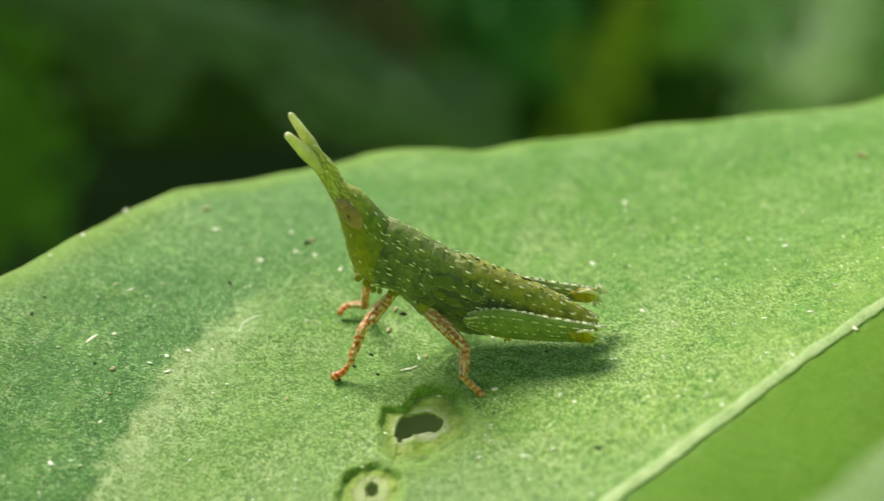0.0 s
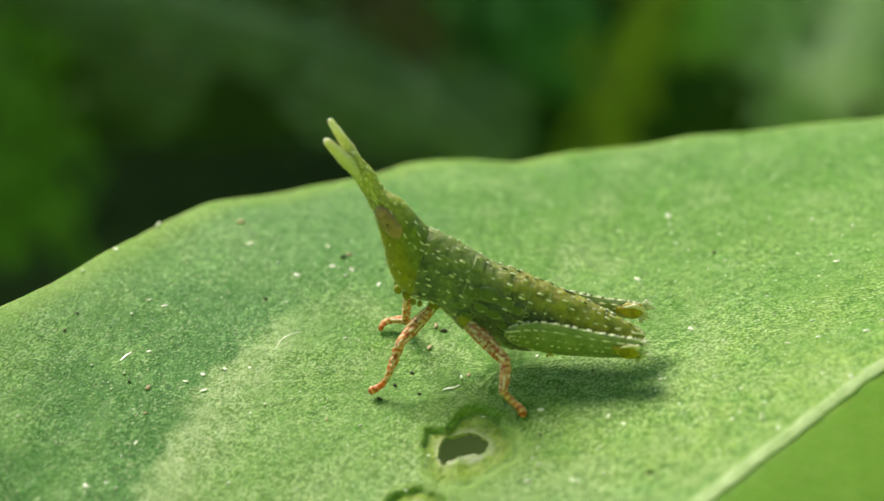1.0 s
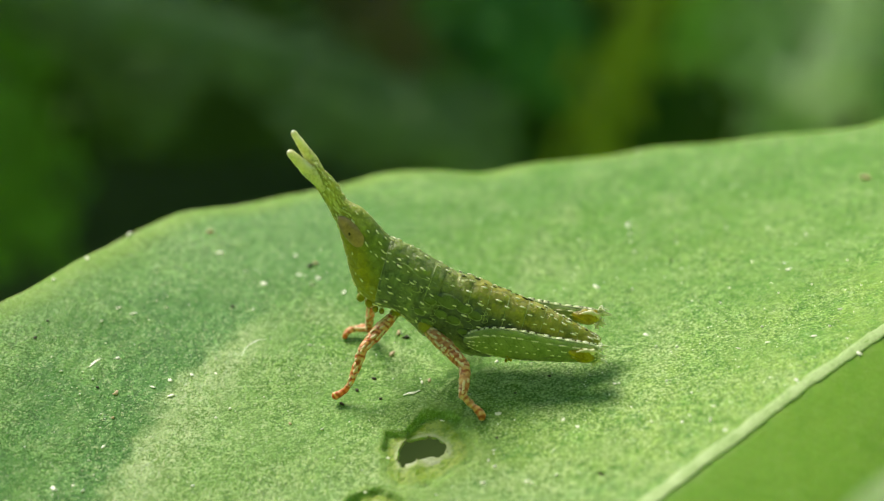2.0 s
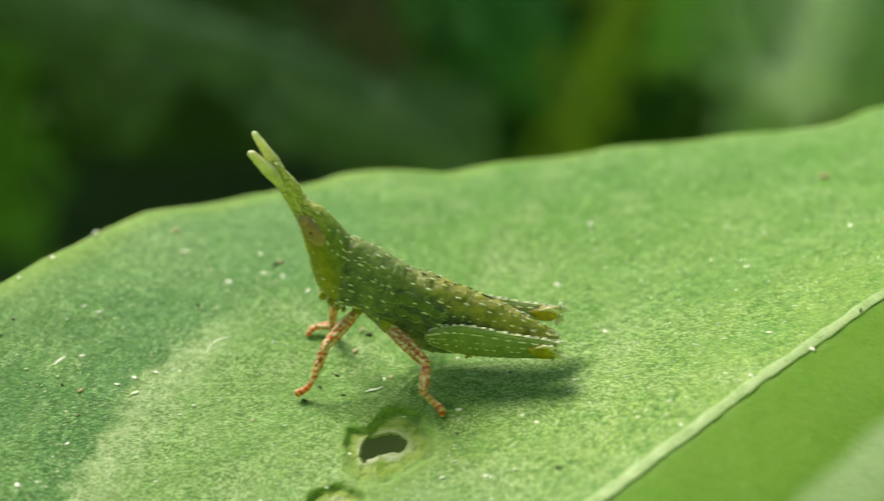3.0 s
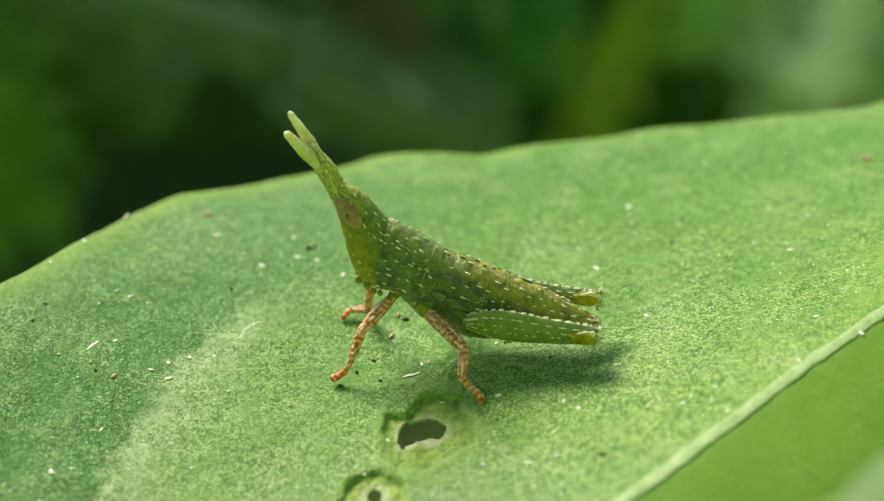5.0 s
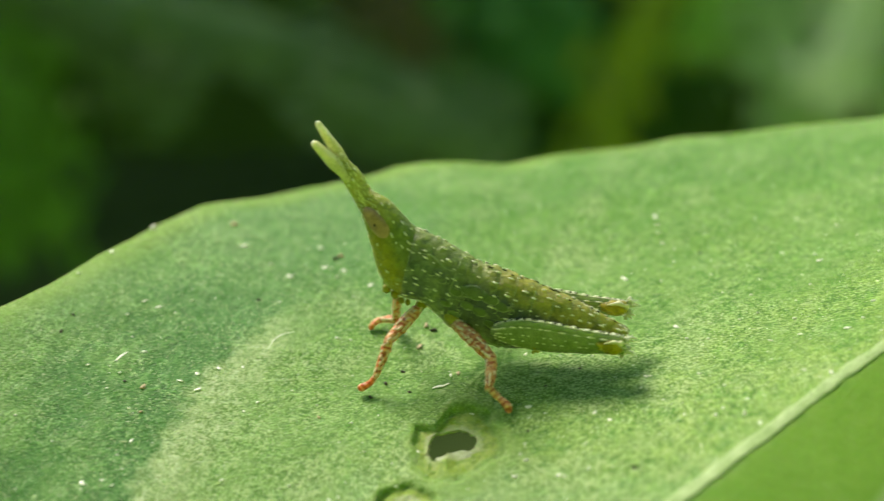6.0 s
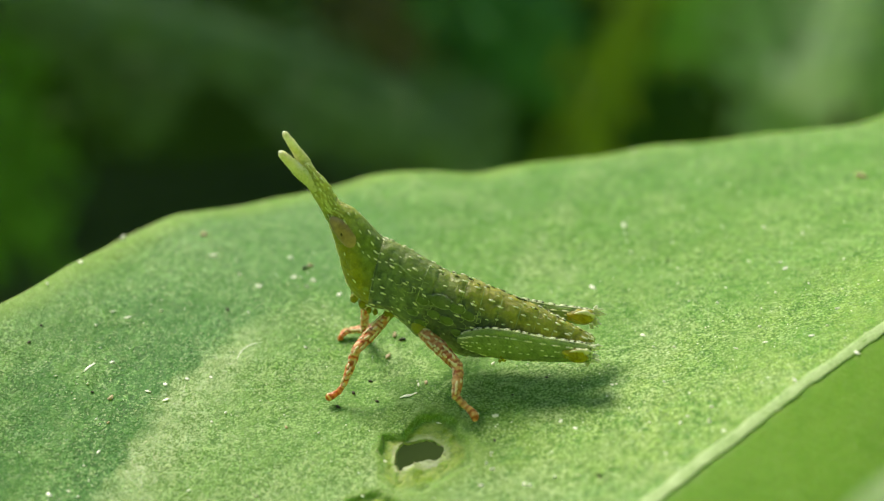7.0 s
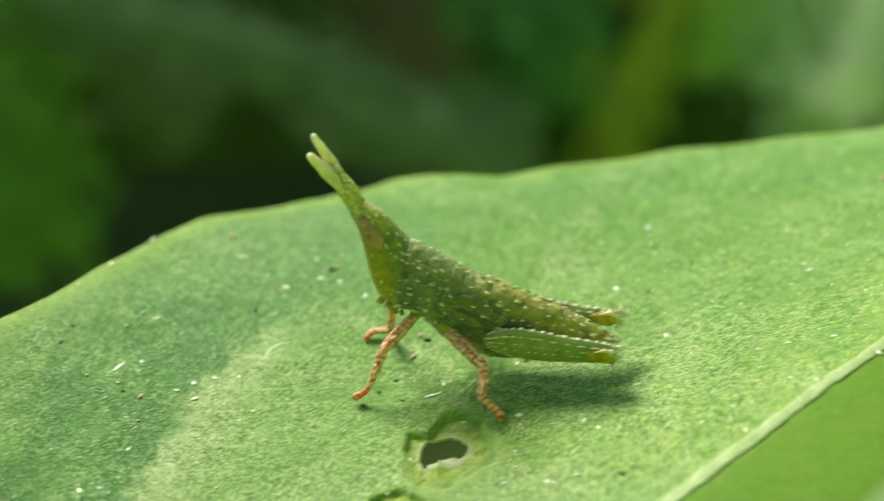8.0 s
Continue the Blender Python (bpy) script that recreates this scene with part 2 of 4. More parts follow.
LEAF = leaf_material()
DRY = plain("leaf_dry_skin", (0.26, 0.33, 0.14), (0.42, 0.47, 0.28), 2.2, 0.5, 0.04, 5.0, depth_mm=0.2)
RIB = plain("leaf_midrib", (0.25, 0.38, 0.12), (0.37, 0.49, 0.22), 1.2, 0.5, 0.05, 8.0)


def skin_material(name, back, flank, belly, face=None, tip=None, hind=None):
    """Insect skin, a little translucent: the colour changes from the back down over the flank to the belly; towards the
    face and the tip of a head, and hindwards.
    """
    n = Nodes(name)
    mottle = n.math("MULTIPLY", n.math("SUBTRACT", n.noise(1.3, 4.0, 0.6), 0.5), 0.5 if face else 0.9)

    def along(x, z):
        node = n.add("ShaderNodeVectorMath")
        node.operation = "DOT_PRODUCT"
        n.put(n.place, node.inputs[0])
        node.inputs[1].default_value = (x, 0, z)
        return n.math("ADD", node.outputs["Value"], mottle)

    level = along(400, 1000)
    if hind:
        back = n.mix(n.ramp(along(1000, 0), -0.6, 1.6), back, hind)
        flank = n.mix(n.ramp(along(1000, 0), -0.9, 0.7), flank, (0.110, 0.144, 0.105))
    color = n.mix(n.ramp(level, 4.2, 3.55), back, flank)
    color = n.mix(n.ramp(level, 2.5, 1.5), color, belly)
    if hind:
        dusk = n.math("MULTIPLY", n.ramp(n.noise(0.75, 3.0, 0.6), 0.42, 0.58), n.math("MULTIPLY", n.ramp(level, 4.0, 3.5), n.ramp(level, 1.2, 2.0)))
        color = n.mix(n.math("MULTIPLY", dusk, 0.8), color, (0.080, 0.114, 0.090))
    if hind:
        color = n.mix(n.ramp(along(1000, 0), 3.2, 5.0, 0.0, 0.8), color, hind)
    if face:
        color = n.mix(n.ramp(along(1000, 350), -1.05, -1.9, 0.0, 1.0), color, face)
        color = n.mix(n.ramp(along(0, 1000), 5.6, 6.9, 0.0, 0.9), color, tip)
    # pale hind borders of the rings
    color = n.mix(n.math("MULTIPLY", n.ramp(n.attribute("ring"), 0.80, 0.97), n.ramp(n.noise(2.0, 3.0), 0.35, 0.6, 0.1, 0.55)), color, (0.42, 0.46, 0.17))
    grain = n.noise(7.0, 4.0, 0.65)
    scale = n.cells(3.4)
    color = n.mix(n.ramp(grain, 0.48, 0.70, 0.0, 0.45), color, n.mix(1.0, color, (1.8, 1.6, 1.9), "MULTIPLY"))
    color = n.mix(n.ramp(n.noise(2.2, 4.0, 0.65), 0.48, 0.34, 0.0, 0.45 if face else 0.8), color, n.mix(1.0, color, (0.42, 0.55, 0.55), "MULTIPLY"))
    color = n.mix(n.ramp(scale, 0.42, 0.62, 0.0, 0.4), color, n.mix(1.0, color, (0.5, 0.55, 0.5), "MULTIPLY"))
    color = n.mix(n.ramp(n.noise(2.6, 4.0, 0.65), 0.55, 0.68, 0.0, 0.5), color, (0.36, 0.42, 0.16))
    n.bump(n.math("ADD", n.math("ADD", grain, n.math("MULTIPLY", n.noise(2.4, 2.0), 1.2)), n.math("MULTIPLY", scale, -0.8)), 0.9, 0.07)
    return n.done(color, 0.34, Subsurface_Weight=0.75, Subsurface_Radius=(0.0009, 0.0011, 0.0004), Subsurface_Scale=1.0)


# flank and belly tones lifted to paint in bounced light and light shining through
BODY = skin_material("insect_skin_green", (0.255, 0.315, 0.105), (0.212, 0.280, 0.140), (0.40, 0.43, 0.20), hind=(0.380, 0.365, 0.075))
HEAD = skin_material("insect_skin_olive", (0.205, 0.275, 0.060), (0.190, 0.250, 0.060), (0.35, 0.30, 0.030), (0.385, 0.360, 0.034), (0.52, 0.52, 0.17))
PAD = plain("insect_wing_pad", (0.100, 0.160, 0.048), (0.160, 0.235, 0.072), 3.0, 0.36, 0.05, depth_mm=0.4)
FEMUR = plain("insect_femur_green", (0.195, 0.285, 0.090), (0.300, 0.380, 0.145), 1.8, 0.38, 0.08, depth_mm=0.7)
KNEE = plain("insect_knee_ochre", (0.23, 0.195, 0.008), (0.48, 0.41, 0.035), 2.2, 0.28, 0.05, depth_mm=0.4)
HORN = plain("insect_antenna_yellow_green", (0.60, 0.58, 0.27), (0.76, 0.74, 0.42), 1.3, 0.40, 0.03, depth_mm=0.6)
DOT = plain("insect_white_tubercle", (0.84, 0.84, 0.58), (0.94, 0.93, 0.74), 5.0, 0.4)
EYE = plain("insect_eye", (0.20, 0.135, 0.075), (0.42, 0.280, 0.175), 0.9, 0.32, depth_mm=0.3)
PUPIL = plain("insect_eye_dark", (0.03, 0.02, 0.015), (0.05, 0.03, 0.02), 6.0, 0.3)
CREAM = plain("insect_cream_skin", (0.70, 0.66, 0.38), (0.86, 0.82, 0.54), 3.0, 0.4, 0.03)
FLAKE = plain("insect_leg_flake", (0.80, 0.56, 0.36), (0.92, 0.74, 0.54), 3.0, 0.5)
GRIT = plain("insect_pale_grit", (0.52, 0.54, 0.20), (0.70, 0.72, 0.34), 4.0, 0.45)
FEMUR_PALE = plain("insect_pale_rim", (0.20, 0.28, 0.11), (0.42, 0.48, 0.25), 2.5, 0.4, depth_mm=0.2)
MOUTH = plain("insect_ochre_skin", (0.24, 0.22, 0.012), (0.30, 0.29, 0.03), 2.5, 0.4, 0.05)
TOOTH = plain("insect_dark_teeth", (0.045, 0.05, 0.012), (0.07, 0.075, 0.02), 5.0, 0.45)
FLUFF = plain("grey_fringe", (0.60, 0.64, 0.42), (0.82, 0.84, 0.64), 4.0, 0.4)
WHITE = plain("white_fluff", (0.92, 0.91, 0.76), (0.98, 0.98, 0.88), 4.0, 0.4)
BLACK = plain("dark_grit", (0.02, 0.02, 0.012), (0.05, 0.04, 0.025), 6.0, 0.7)
TAN = plain("tan_grit", (0.45, 0.33, 0.20), (0.60, 0.46, 0.32), 6.0, 0.7)


def leg_material():
    """Brick-red chevrons on orange skin, blotched with cream."""
    n = Nodes("insect_leg_red_banded")
    along, around = n.attribute("along"), n.attribute("around")
    wobble = n.math("MULTIPLY", n.noise(2.6, 3.0), 9.0)
    phase = n.math("ADD", n.math("MULTIPLY", along, 27.0), n.math("MULTIPLY", n.math("ABSOLUTE", around), 2.2))
    band = n.math("SINE", n.math("ADD", phase, wobble))
    skin = n.mix(n.ramp(n.noise(1.4, 3.0), 0.40, 0.62), (0.62, 0.225, 0.085), (0.80, 0.45, 0.24))
    color = n.mix(n.math("MULTIPLY", n.ramp(band, 0.10, 0.80), n.ramp(n.noise(1.8, 2.0), 0.36, 0.60, 0.25, 0.9)), skin, (0.40, 0.085, 0.030))
    color = n.mix(n.math("MULTIPLY", n.ramp(band, -0.45, -0.85, 0.0, 0.8), n.ramp(n.noise(2.2, 2.0), 0.45, 0.60, 0.1, 1.0)), color, (0.84, 0.62, 0.40))
    color = n.mix(n.ramp(n.noise(3.5, 2.0), 0.40, 0.30, 0.0, 0.7), color, (0.24, 0.05, 0.02))
    n.bump(n.math("ADD", n.math("MULTIPLY", band, -0.12), n.noise(6.0, 2.0)), 0.6, 0.03)
    return n.done(color, 0.38, Subsurface_Weight=0.6, Subsurface_Radius=(0.0006, 0.0003, 0.0002), Subsurface_Scale=1.0)


LEG = leg_material()


# ---- mesh helpers ----
def part(name, bm, material, parent=None, label="", smooth=True):
    mesh = bpy.data.meshes.new(name)
    for v in bm.verts:
        v.co *= MM
    bm.normal_update()
    bm.to_mesh(mesh)
    bm.free()
    if smooth:
        mesh.shade_smooth()
    mesh.materials.append(material)
    ob = new(name, mesh)
    ob.parent = parent
    if label:
        ob["label"] = label
    return ob


def spline(points, steps):
    """Catmull-Rom through tuples of any length."""
    p = [np.array(q, float) for q in points]
    p = [2 * p[0] - p[1], *p, 2 * p[-1] - p[-2]]
    out = []
    for a, b, c, d in zip(p, p[1:], p[2:], p[3:]):
        for k in range(steps):
            t = k / steps
            out.append(0.5 * (2 * b + (c - a) * t + (2 * a - 5 * b + 4 * c - d) * t * t + (3 * b - a - 3 * c + d) * t**3))
    out.append(p[-2])
    return out


def rings(bm, loops, closed_ends=True):
    """A skin over rings of equal length."""
    made = [[bm.verts.new(c) for c in loop] for loop in loops]
    n = len(made[0])
    for a, b in zip(made, made[1:]):
        for k in range(n):
            bm.faces.new((a[k], a[(k + 1) % n], b[(k + 1) % n], b[k]))
    if closed_ends:
        bm.faces.new(made[0][::-1])
        bm.faces.new(made[-1])
    bmesh.ops.recalc_face_normals(bm, faces=bm.faces)
    return made


def tube(bm, points, radii, n=12, steps=5, rough=0.0, seed=0.0):
    """A rounded limb along points (mm) with a radius at each; keeps the way along and round it on the mesh."""
    rows = spline([(*p, r) for p, r in zip(points, radii)], steps)
    centre = [Vector(r[:3]) for r in rows]
    loops, lengths = [], [0.0]
    for a, b in zip(centre, centre[1:]):
        lengths.append(lengths[-1] + (b - a).length)
    for k, (c, row) in enumerate(zip(centre, rows)):
        way = (centre[min(k + 1, len(rows) - 1)] - centre[max(k - 1, 0)]).normalized()
        side = way.cross(Vector((0, 1, 0.2))).normalized()
        up = side.cross(way)
        loop = []
        for a in range(n):
            t = 2 * math.pi * a / n
            d = side * math.cos(t) + up * math.sin(t)
            r = max(row[3], 0.01)
            loop.append(c + d * r * (1 + rough * noise.noise((c + d * r) * 6 + Vector((seed, 0, 0)))))
        loops.append(loop)
    # rounded ends
    for end, inner in ((0, 1), (-1, -2)):
        way = (centre[end] - centre[inner]).normalized()
        r = rows[end][3]
        cap = [[centre[end] + way * r * math.sin(f) + (v - centre[end]) * math.cos(f) for v in loops[end]] for f in (0.5, 1.0, 1.4)]
        loops = cap[::-1] + loops if end == 0 else loops + cap
        lengths = [-r, -r * 0.8, -r * 0.5, *lengths] if end == 0 else [*lengths, lengths[-1] + r * 0.5, lengths[-1] + r * 0.8, lengths[-1] + r]
    along, around = bm.verts.layers.float.new("along"), bm.verts.layers.float.new("around")
    for ring, far in zip(rings(bm, loops), lengths):
        for a, v in enumerate(ring):
            v[along], v[around] = far + seed * 0.37, math.sin(2 * math.pi * a / n)


def blob(bm, at, size, turn=0.0, rough=0.25, cuts=1, seed=0.0):
    """A small uneven lump."""
    made = bmesh.ops.create_icosphere(bm, subdivisions=cuts, radius=1.0)["verts"]
    spin = Matrix.Rotation(turn, 3, "Z")
    for v in made:
        k = 1 + rough * noise.noise(v.co * 1.7 + Vector((seed, seed * 0.7, 0)))
        v.co = Vector(at) + spin @ Vector((v.co.x * size[0], v.co.y * size[1], v.co.z * size[2])) * k


# ---- the leaf on which the insect stands ----
RIB_AT, RIB_WAY = np.array((4.664, -10.027)), np.array((0.80125, 0.59832))
RIB_SIDE = np.array((-RIB_WAY[1], RIB_WAY[0]))
# eaten holes: centre; then, by angle in degrees, the radius of the opening and of the gnawed hollow round it
HOLES = (
    ((-1.45, -4.05), ((0, 0.92), (22, 0.98), (57, 0.94), (95, 0.90), (139, 0.90), (172, 0.84), (205, 0.96), (228, 1.08), (243, 0.98), (255, 0.62), (272, 0.50), (290, 0.54), (312, 0.64), (332, 0.77)),
     ((19, 1.65), (56, 1.99), (72, 2.13), (87, 1.97), (99, 1.5), (122, 1.02), (143, 1.58), (167, 1.32), (206, 1.34), (234, 1.83), (251, 2.07), (280, 1.98), (301, 1.83), (320, 1.78), (334, 2.1), (346, 1.99))),
    ((-3.02, -6.95), ((0, 0.24), (45, 0.30), (90, 0.40), (135, 0.30), (180, 0.24), (225, 0.30), (270, 0.40), (315, 0.30)), ((0, 0.98), (60, 1.0), (120, 1.02), (180, 1.1), (240, 1.3), (300, 1.2))),
)


def blade_height(x, y):
    """Height of the leaf's undulating upper side, in mm."""
    x, y = np.clip(x, -22.0, 26.0), np.clip(y, -14.0, 25.0)
    return (0.1794 + 0.09659 * x + 0.06216 * y + 0.007102 * x * x - 0.01155 * x * y - 0.0004717 * y * y - 1.151e-05 * x**3 - 0.0002632 * x * x * y + 0.0004532 * x * y * y - 0.0001714 * y**3)


def leaf_height(x, y):
    along, across = (np.array((x, y)) - RIB_AT) @ RIB_WAY, (np.array((x, y)) - RIB_AT) @ RIB_SIDE
    if across >= 0:
        return float(blade_height(x, y))
    on_rib = RIB_AT + RIB_WAY * along
    return float(blade_height(*on_rib)) + 0.16 * across - 0.026 * across * across


def skin_height(x, y):
    """With the small swellings of the skin."""
    return leaf_height(x, y) + 0.10 * noise.noise(Vector((x * 0.35, y * 0.35, 1.0))) + 0.035 * noise.noise(Vector((x * 1.3, y * 1.3, 4.0)))


def by_angle(table, degrees):
    angles, values = zip(*table)
    return float(np.interp(degrees, (angles[-1] - 360, *angles, angles[0] + 360), (values[-1], *values, values[0])))


def build_leaf():
    leaf = tagged(new("leaf"), "broad green leaf with a pale midrib and two eaten holes", "leaf")
    edge = spline([(-41.98, 0.3), (-35.84, 9.87), (-25.69, 18.71), (-16.62, 22.86), (-9.59, 24.94), (-6.27, 26.13), (-2.04, 27.69), (-0.14, 28.04), (2.45, 27.39), (4.45, 27.44),
                   (7.55, 27.1), (9.85, 27.29), (11.83, 26.12), (13.8, 24.15), (16.89, 23.25), (19.66, 21.59), (22.54, 20.55), (26.29, 18.0), (28.96, 16.5),
                   (31.04, 14.9), (33.84, 14.6), (35.54, 14.43), (42.18, 10.58), (50.08, 4.45), (56, 0.3)], 6)
    eu, ev = np.array([e[0] for e in edge]), np.array([e[1] for e in edge])
    us = np.concatenate([np.arange(-42, -16, 1.0), np.arange(-16, -6.5, 0.12), np.arange(-6.5, 1.6, 0.055), np.arange(1.6, 38, 0.12), np.arange(38, 56.1, 1.0)])
    vs = np.concatenate([-(1 - np.linspace(0, 1, 40) ** 1.0), np.linspace(0, 0.17, 38)[1:], np.linspace(0.17, 0.40, 110)[1:], np.linspace(0.40, 1, 130)[1:]])
    bm = bmesh.new()
    for name in ("eaten", "rim", "half"):
        bm.verts.layers.float.new(name)
    shown, rim, half = (bm.verts.layers.float[name] for name in ("eaten", "rim", "half"))
    grid = []
    for u in us:
        far = float(np.interp(u, eu, ev))
        near = 6.0 + 0.55 * far
        row = []
        for v in vs:
            w = v * (far if v > 0 else near)
            x, y = RIB_AT + RIB_WAY * u + RIB_SIDE * w
            z = skin_height(x, y)
            # the rim turns under
            z -= 60 * max(0.0, v - 0.955) ** 2
            row.append([x, y, z])
        grid.append(row)
    # holes: the skin steps down into each gnawed hollow and is drawn back to the ragged lip of the opening
    gone, eaten = set(), {}
    for k, ((hx, hy), opening, hollow) in enumerate(HOLES):
        reach = (3.4, 1.9)[k]
        for i, row in enumerate(grid):
            for j, p in enumerate(row):
                dx, dy = p[0] - hx, p[1] - hy
                d = math.hypot(dx, dy)
                if d > reach:
                    continue
                a = math.atan2(dy, dx)
                deg = math.degrees(a) % 360
                ragged = 0.07 * noise.noise(Vector((math.cos(a) * 2.5, math.sin(a) * 2.5, k))) + 0.03 * noise.noise(Vector((math.cos(a) * 9, math.sin(a) * 9, k)))
                lip = by_angle(opening, deg) + ragged * (1.0, 0.4)[k]
                core = 0.88 * lip
                if d < core:
                    gone.add((i, j))
                to = lip + (max(d, core) - core) * (reach - lip) / (reach - core)
                p[0], p[1] = hx + to * math.cos(a), hy + to * math.sin(a)
                bite = by_angle(hollow, deg) + 0.16 * noise.noise(Vector((p[0] * 1.7, p[1] * 1.7, k)))
                deep = (0.18 + 0.08 * math.sin(a), 0.19)[k]
                p[2] += -deep / (1 + math.exp((to - bite) / (0.035 if math.sin(a) > -0.3 else 0.10))) + 0.035 * math.exp(-(((to - bite - 0.25) / 0.22) ** 2))
                p[2] += (0.10 * noise.noise(Vector((p[0] * 2.2, p[1] * 2.2, 7))) + 0.05 * noise.noise(Vector((p[0] * 6, p[1] * 6, 2)))) * (1 if to < bite else 0)
                eaten[i, j] = max(eaten.get((i, j), -2.0), (bite - to) / (bite - lip) * (1.0, 1.5)[k])
    verts = [[None if (i, j) in gone and all((i + a, j + b) in gone for a in (-1, 0, 1) for b in (-1, 0, 1)) else bm.verts.new(p) for j, p in enumerate(row)] for i, row in enumerate(grid)]
    for i in range(len(us) - 1):
        for j in range(len(vs) - 1):
            if {(i, j), (i + 1, j), (i + 1, j + 1), (i, j + 1)} <= gone:
                continue
            bm.faces.new((verts[i][j], verts[i + 1][j], verts[i + 1][j + 1], verts[i][j + 1]))
    bmesh.ops.delete(bm, geom=[v for v in bm.verts if not v.link_faces], context="VERTS")
    for i, row in enumerate(verts):
        for j, v in enumerate(row):
            if v is not None and v.is_valid:
                v[shown], v[rim], v[half] = eaten.get((i, j), -2.0), abs(vs[j]), vs[j]
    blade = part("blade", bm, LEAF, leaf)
    thick = blade.modifiers.new("thickness", "SOLIDIFY")
    thick.thickness, thick.offset = 0.13 * MM, -1.0
    # midrib: a low rounded ridge
    bm = bmesh.new()
    loops = []
    for u in np.concatenate([np.arange(-41, -8, 1.5), np.arange(-8, 22, 0.3), np.arange(22, 55, 1.5)]):
        width = 0.26 * (1 - abs(u - 0) / 90) * (1 + 0.35 * noise.noise(Vector((u * 1.7, 0, 0))))
        loop = []
        for a in range(10):
            t = 2 * math.pi * a / 10
            x, y = RIB_AT + RIB_WAY * u + RIB_SIDE * (width * math.cos(t) + 0.05 * noise.noise(Vector((u * 0.5, 3, 0))))
            z = float(blade_height(*(RIB_AT + RIB_WAY * u))) + 0.10 * noise.noise(Vector((x * 0.35, y * 0.35, 1.0)))
            loop.append((x, y, z - 0.012 + 0.026 * math.sin(t) + 0.025 * noise.noise(Vector((u * 2.5, t, 0)))))
        loops.append(loop)
    rings(bm, loops)
    part("midrib", bm, RIB, leaf, "pale raised midrib")
    # dry whitish skin left standing at the lower lip of the larger hole
    cx, cy = -1.28, -4.76
    lip = []
    for k in range(40):
        t = math.pi * k / 20
        ragged = 1 + 0.28 * noise.noise(Vector((math.cos(t) * 2.2, math.sin(t) * 2.2, 3.0)))
        lip.append((cx + 0.80 * ragged * math.cos(t), cy + 0.36 * ragged * math.sin(t) + 0.14 * math.cos(t)))
    bm = bmesh.new()
    mid = bm.verts.new((cx, cy, skin_height(cx, cy) - 0.13))
    hoops = [[bm.verts.new((cx + (x - cx) * f, cy + (y - cy) * f, skin_height(x, y) - 0.13 - 0.03 * f + 0.05 * noise.noise(Vector((x * 3, y * 3, f))))) for x, y in lip] for f in (0.5, 0.8, 1.0)]
    for k in range(len(lip)):
        j = (k + 1) % len(lip)
        bm.faces.new((mid, hoops[0][k], hoops[0][j]))
        for g, h in zip(hoops, hoops[1:]):
            bm.faces.new((g[k], h[k], h[j], g[j]))
    part("dry_skin", bm, DRY, leaf, "whitish dry skin at the lip of the hole").modifiers.new("thickness", "SOLIDIFY").thickness = 0.05 * MM
    return leaf


build_leaf()


# ---- the insect ----
BASE = Vector((-0.5, 0.0, 0.0))


def axis_y(x):
    return 0.5 - 0.2 * x


def trunk_rows(sections, steps):
    """Sections: x and z of the upper and the lower edge, half width."""
    rows = []
    for tx, tz, bx, bz, w in spline(sections, steps):
        cx, cz = (tx + bx) / 2, (tz + bz) / 2
        rows.append((Vector((cx, axis_y(cx), cz)), Vector(((tx - bx) / 2, -0.1 * (tx - bx), (tz - bz) / 2)), w))
    return rows


SIDE = Vector((0.196, 0.981, 0.0))


def skin_point(row, angle, out=1.0):
    c, up, w = row
    s, k = math.sin(angle), math.cos(angle)
    keel = 1 + 0.05 * max(0.0, k) ** 6
    return c + (up * k * keel + SIDE * w * math.copysign(abs(s) ** 0.9, s)) * out


def trunk(name, sections, material, insect, label="", steps=8, n=28, ridges=0.0):
    rows = trunk_rows(sections, steps)
    bm = bmesh.new()
    loops = []
    for i, row in enumerate(rows):
        swell = 1 + ridges * (((i / steps) % 1.0) - 0.5) - (0.5 * ridges if i % steps == 0 else 0.0)
        loop = []
        for a in range(n):
            p = skin_point(row, 2 * math.pi * a / n, swell)
            loop.append(p + (p - row[0]).normalized() * (0.03 * noise.noise(p * 4.0) + 0.035 * noise.noise(p * 1.7)) - BASE)
        loops.append(loop)
    ring = bm.verts.layers.float.new("ring")
    for i, loop in enumerate(rings(bm, loops)):
        for v in loop:
            v[ring] = (i / steps) % 1.0 if ridges else 0.0
    ob = part(name, bm, material, insect, label)
    return ob, rows


def dots(name, rows, angles, every, size, parent, seed, material=None):
    """Rows of pale elongated tubercles on a skin."""
    rng = random.Random(seed)
    bm = bmesh.new()
    for a in angles:
        i = rng.random() * every
        while i < len(rows) - 2:
            row, after = rows[int(i)], rows[int(i) + 1]
            turn = a + rng.uniform(-0.19, 0.19)
            p, q = skin_point(row, turn, 1.01), skin_point(after, turn, 1.01)
            s = size * rng.uniform(0.6, 1.5)
            way = (q - p).normalized()
            spin = way.to_track_quat("X", "Z").to_matrix()
            for v in bmesh.ops.create_icosphere(bm, subdivisions=1, radius=1.0)["verts"]:
                v.co = p - BASE + spin @ Vector((v.co.x * s * rng.uniform(1.3, 3.2), v.co.y * s * 0.75, v.co.z * s * 0.75))
            i += every * rng.uniform(0.55, 1.5)
    ob = part(name, bm, material or DOT, parent, "rows of tiny pale tubercles")
    ob["kind"] = "stuff"
    return ob


def local(points):
    return [Vector(p) - BASE for p in points]


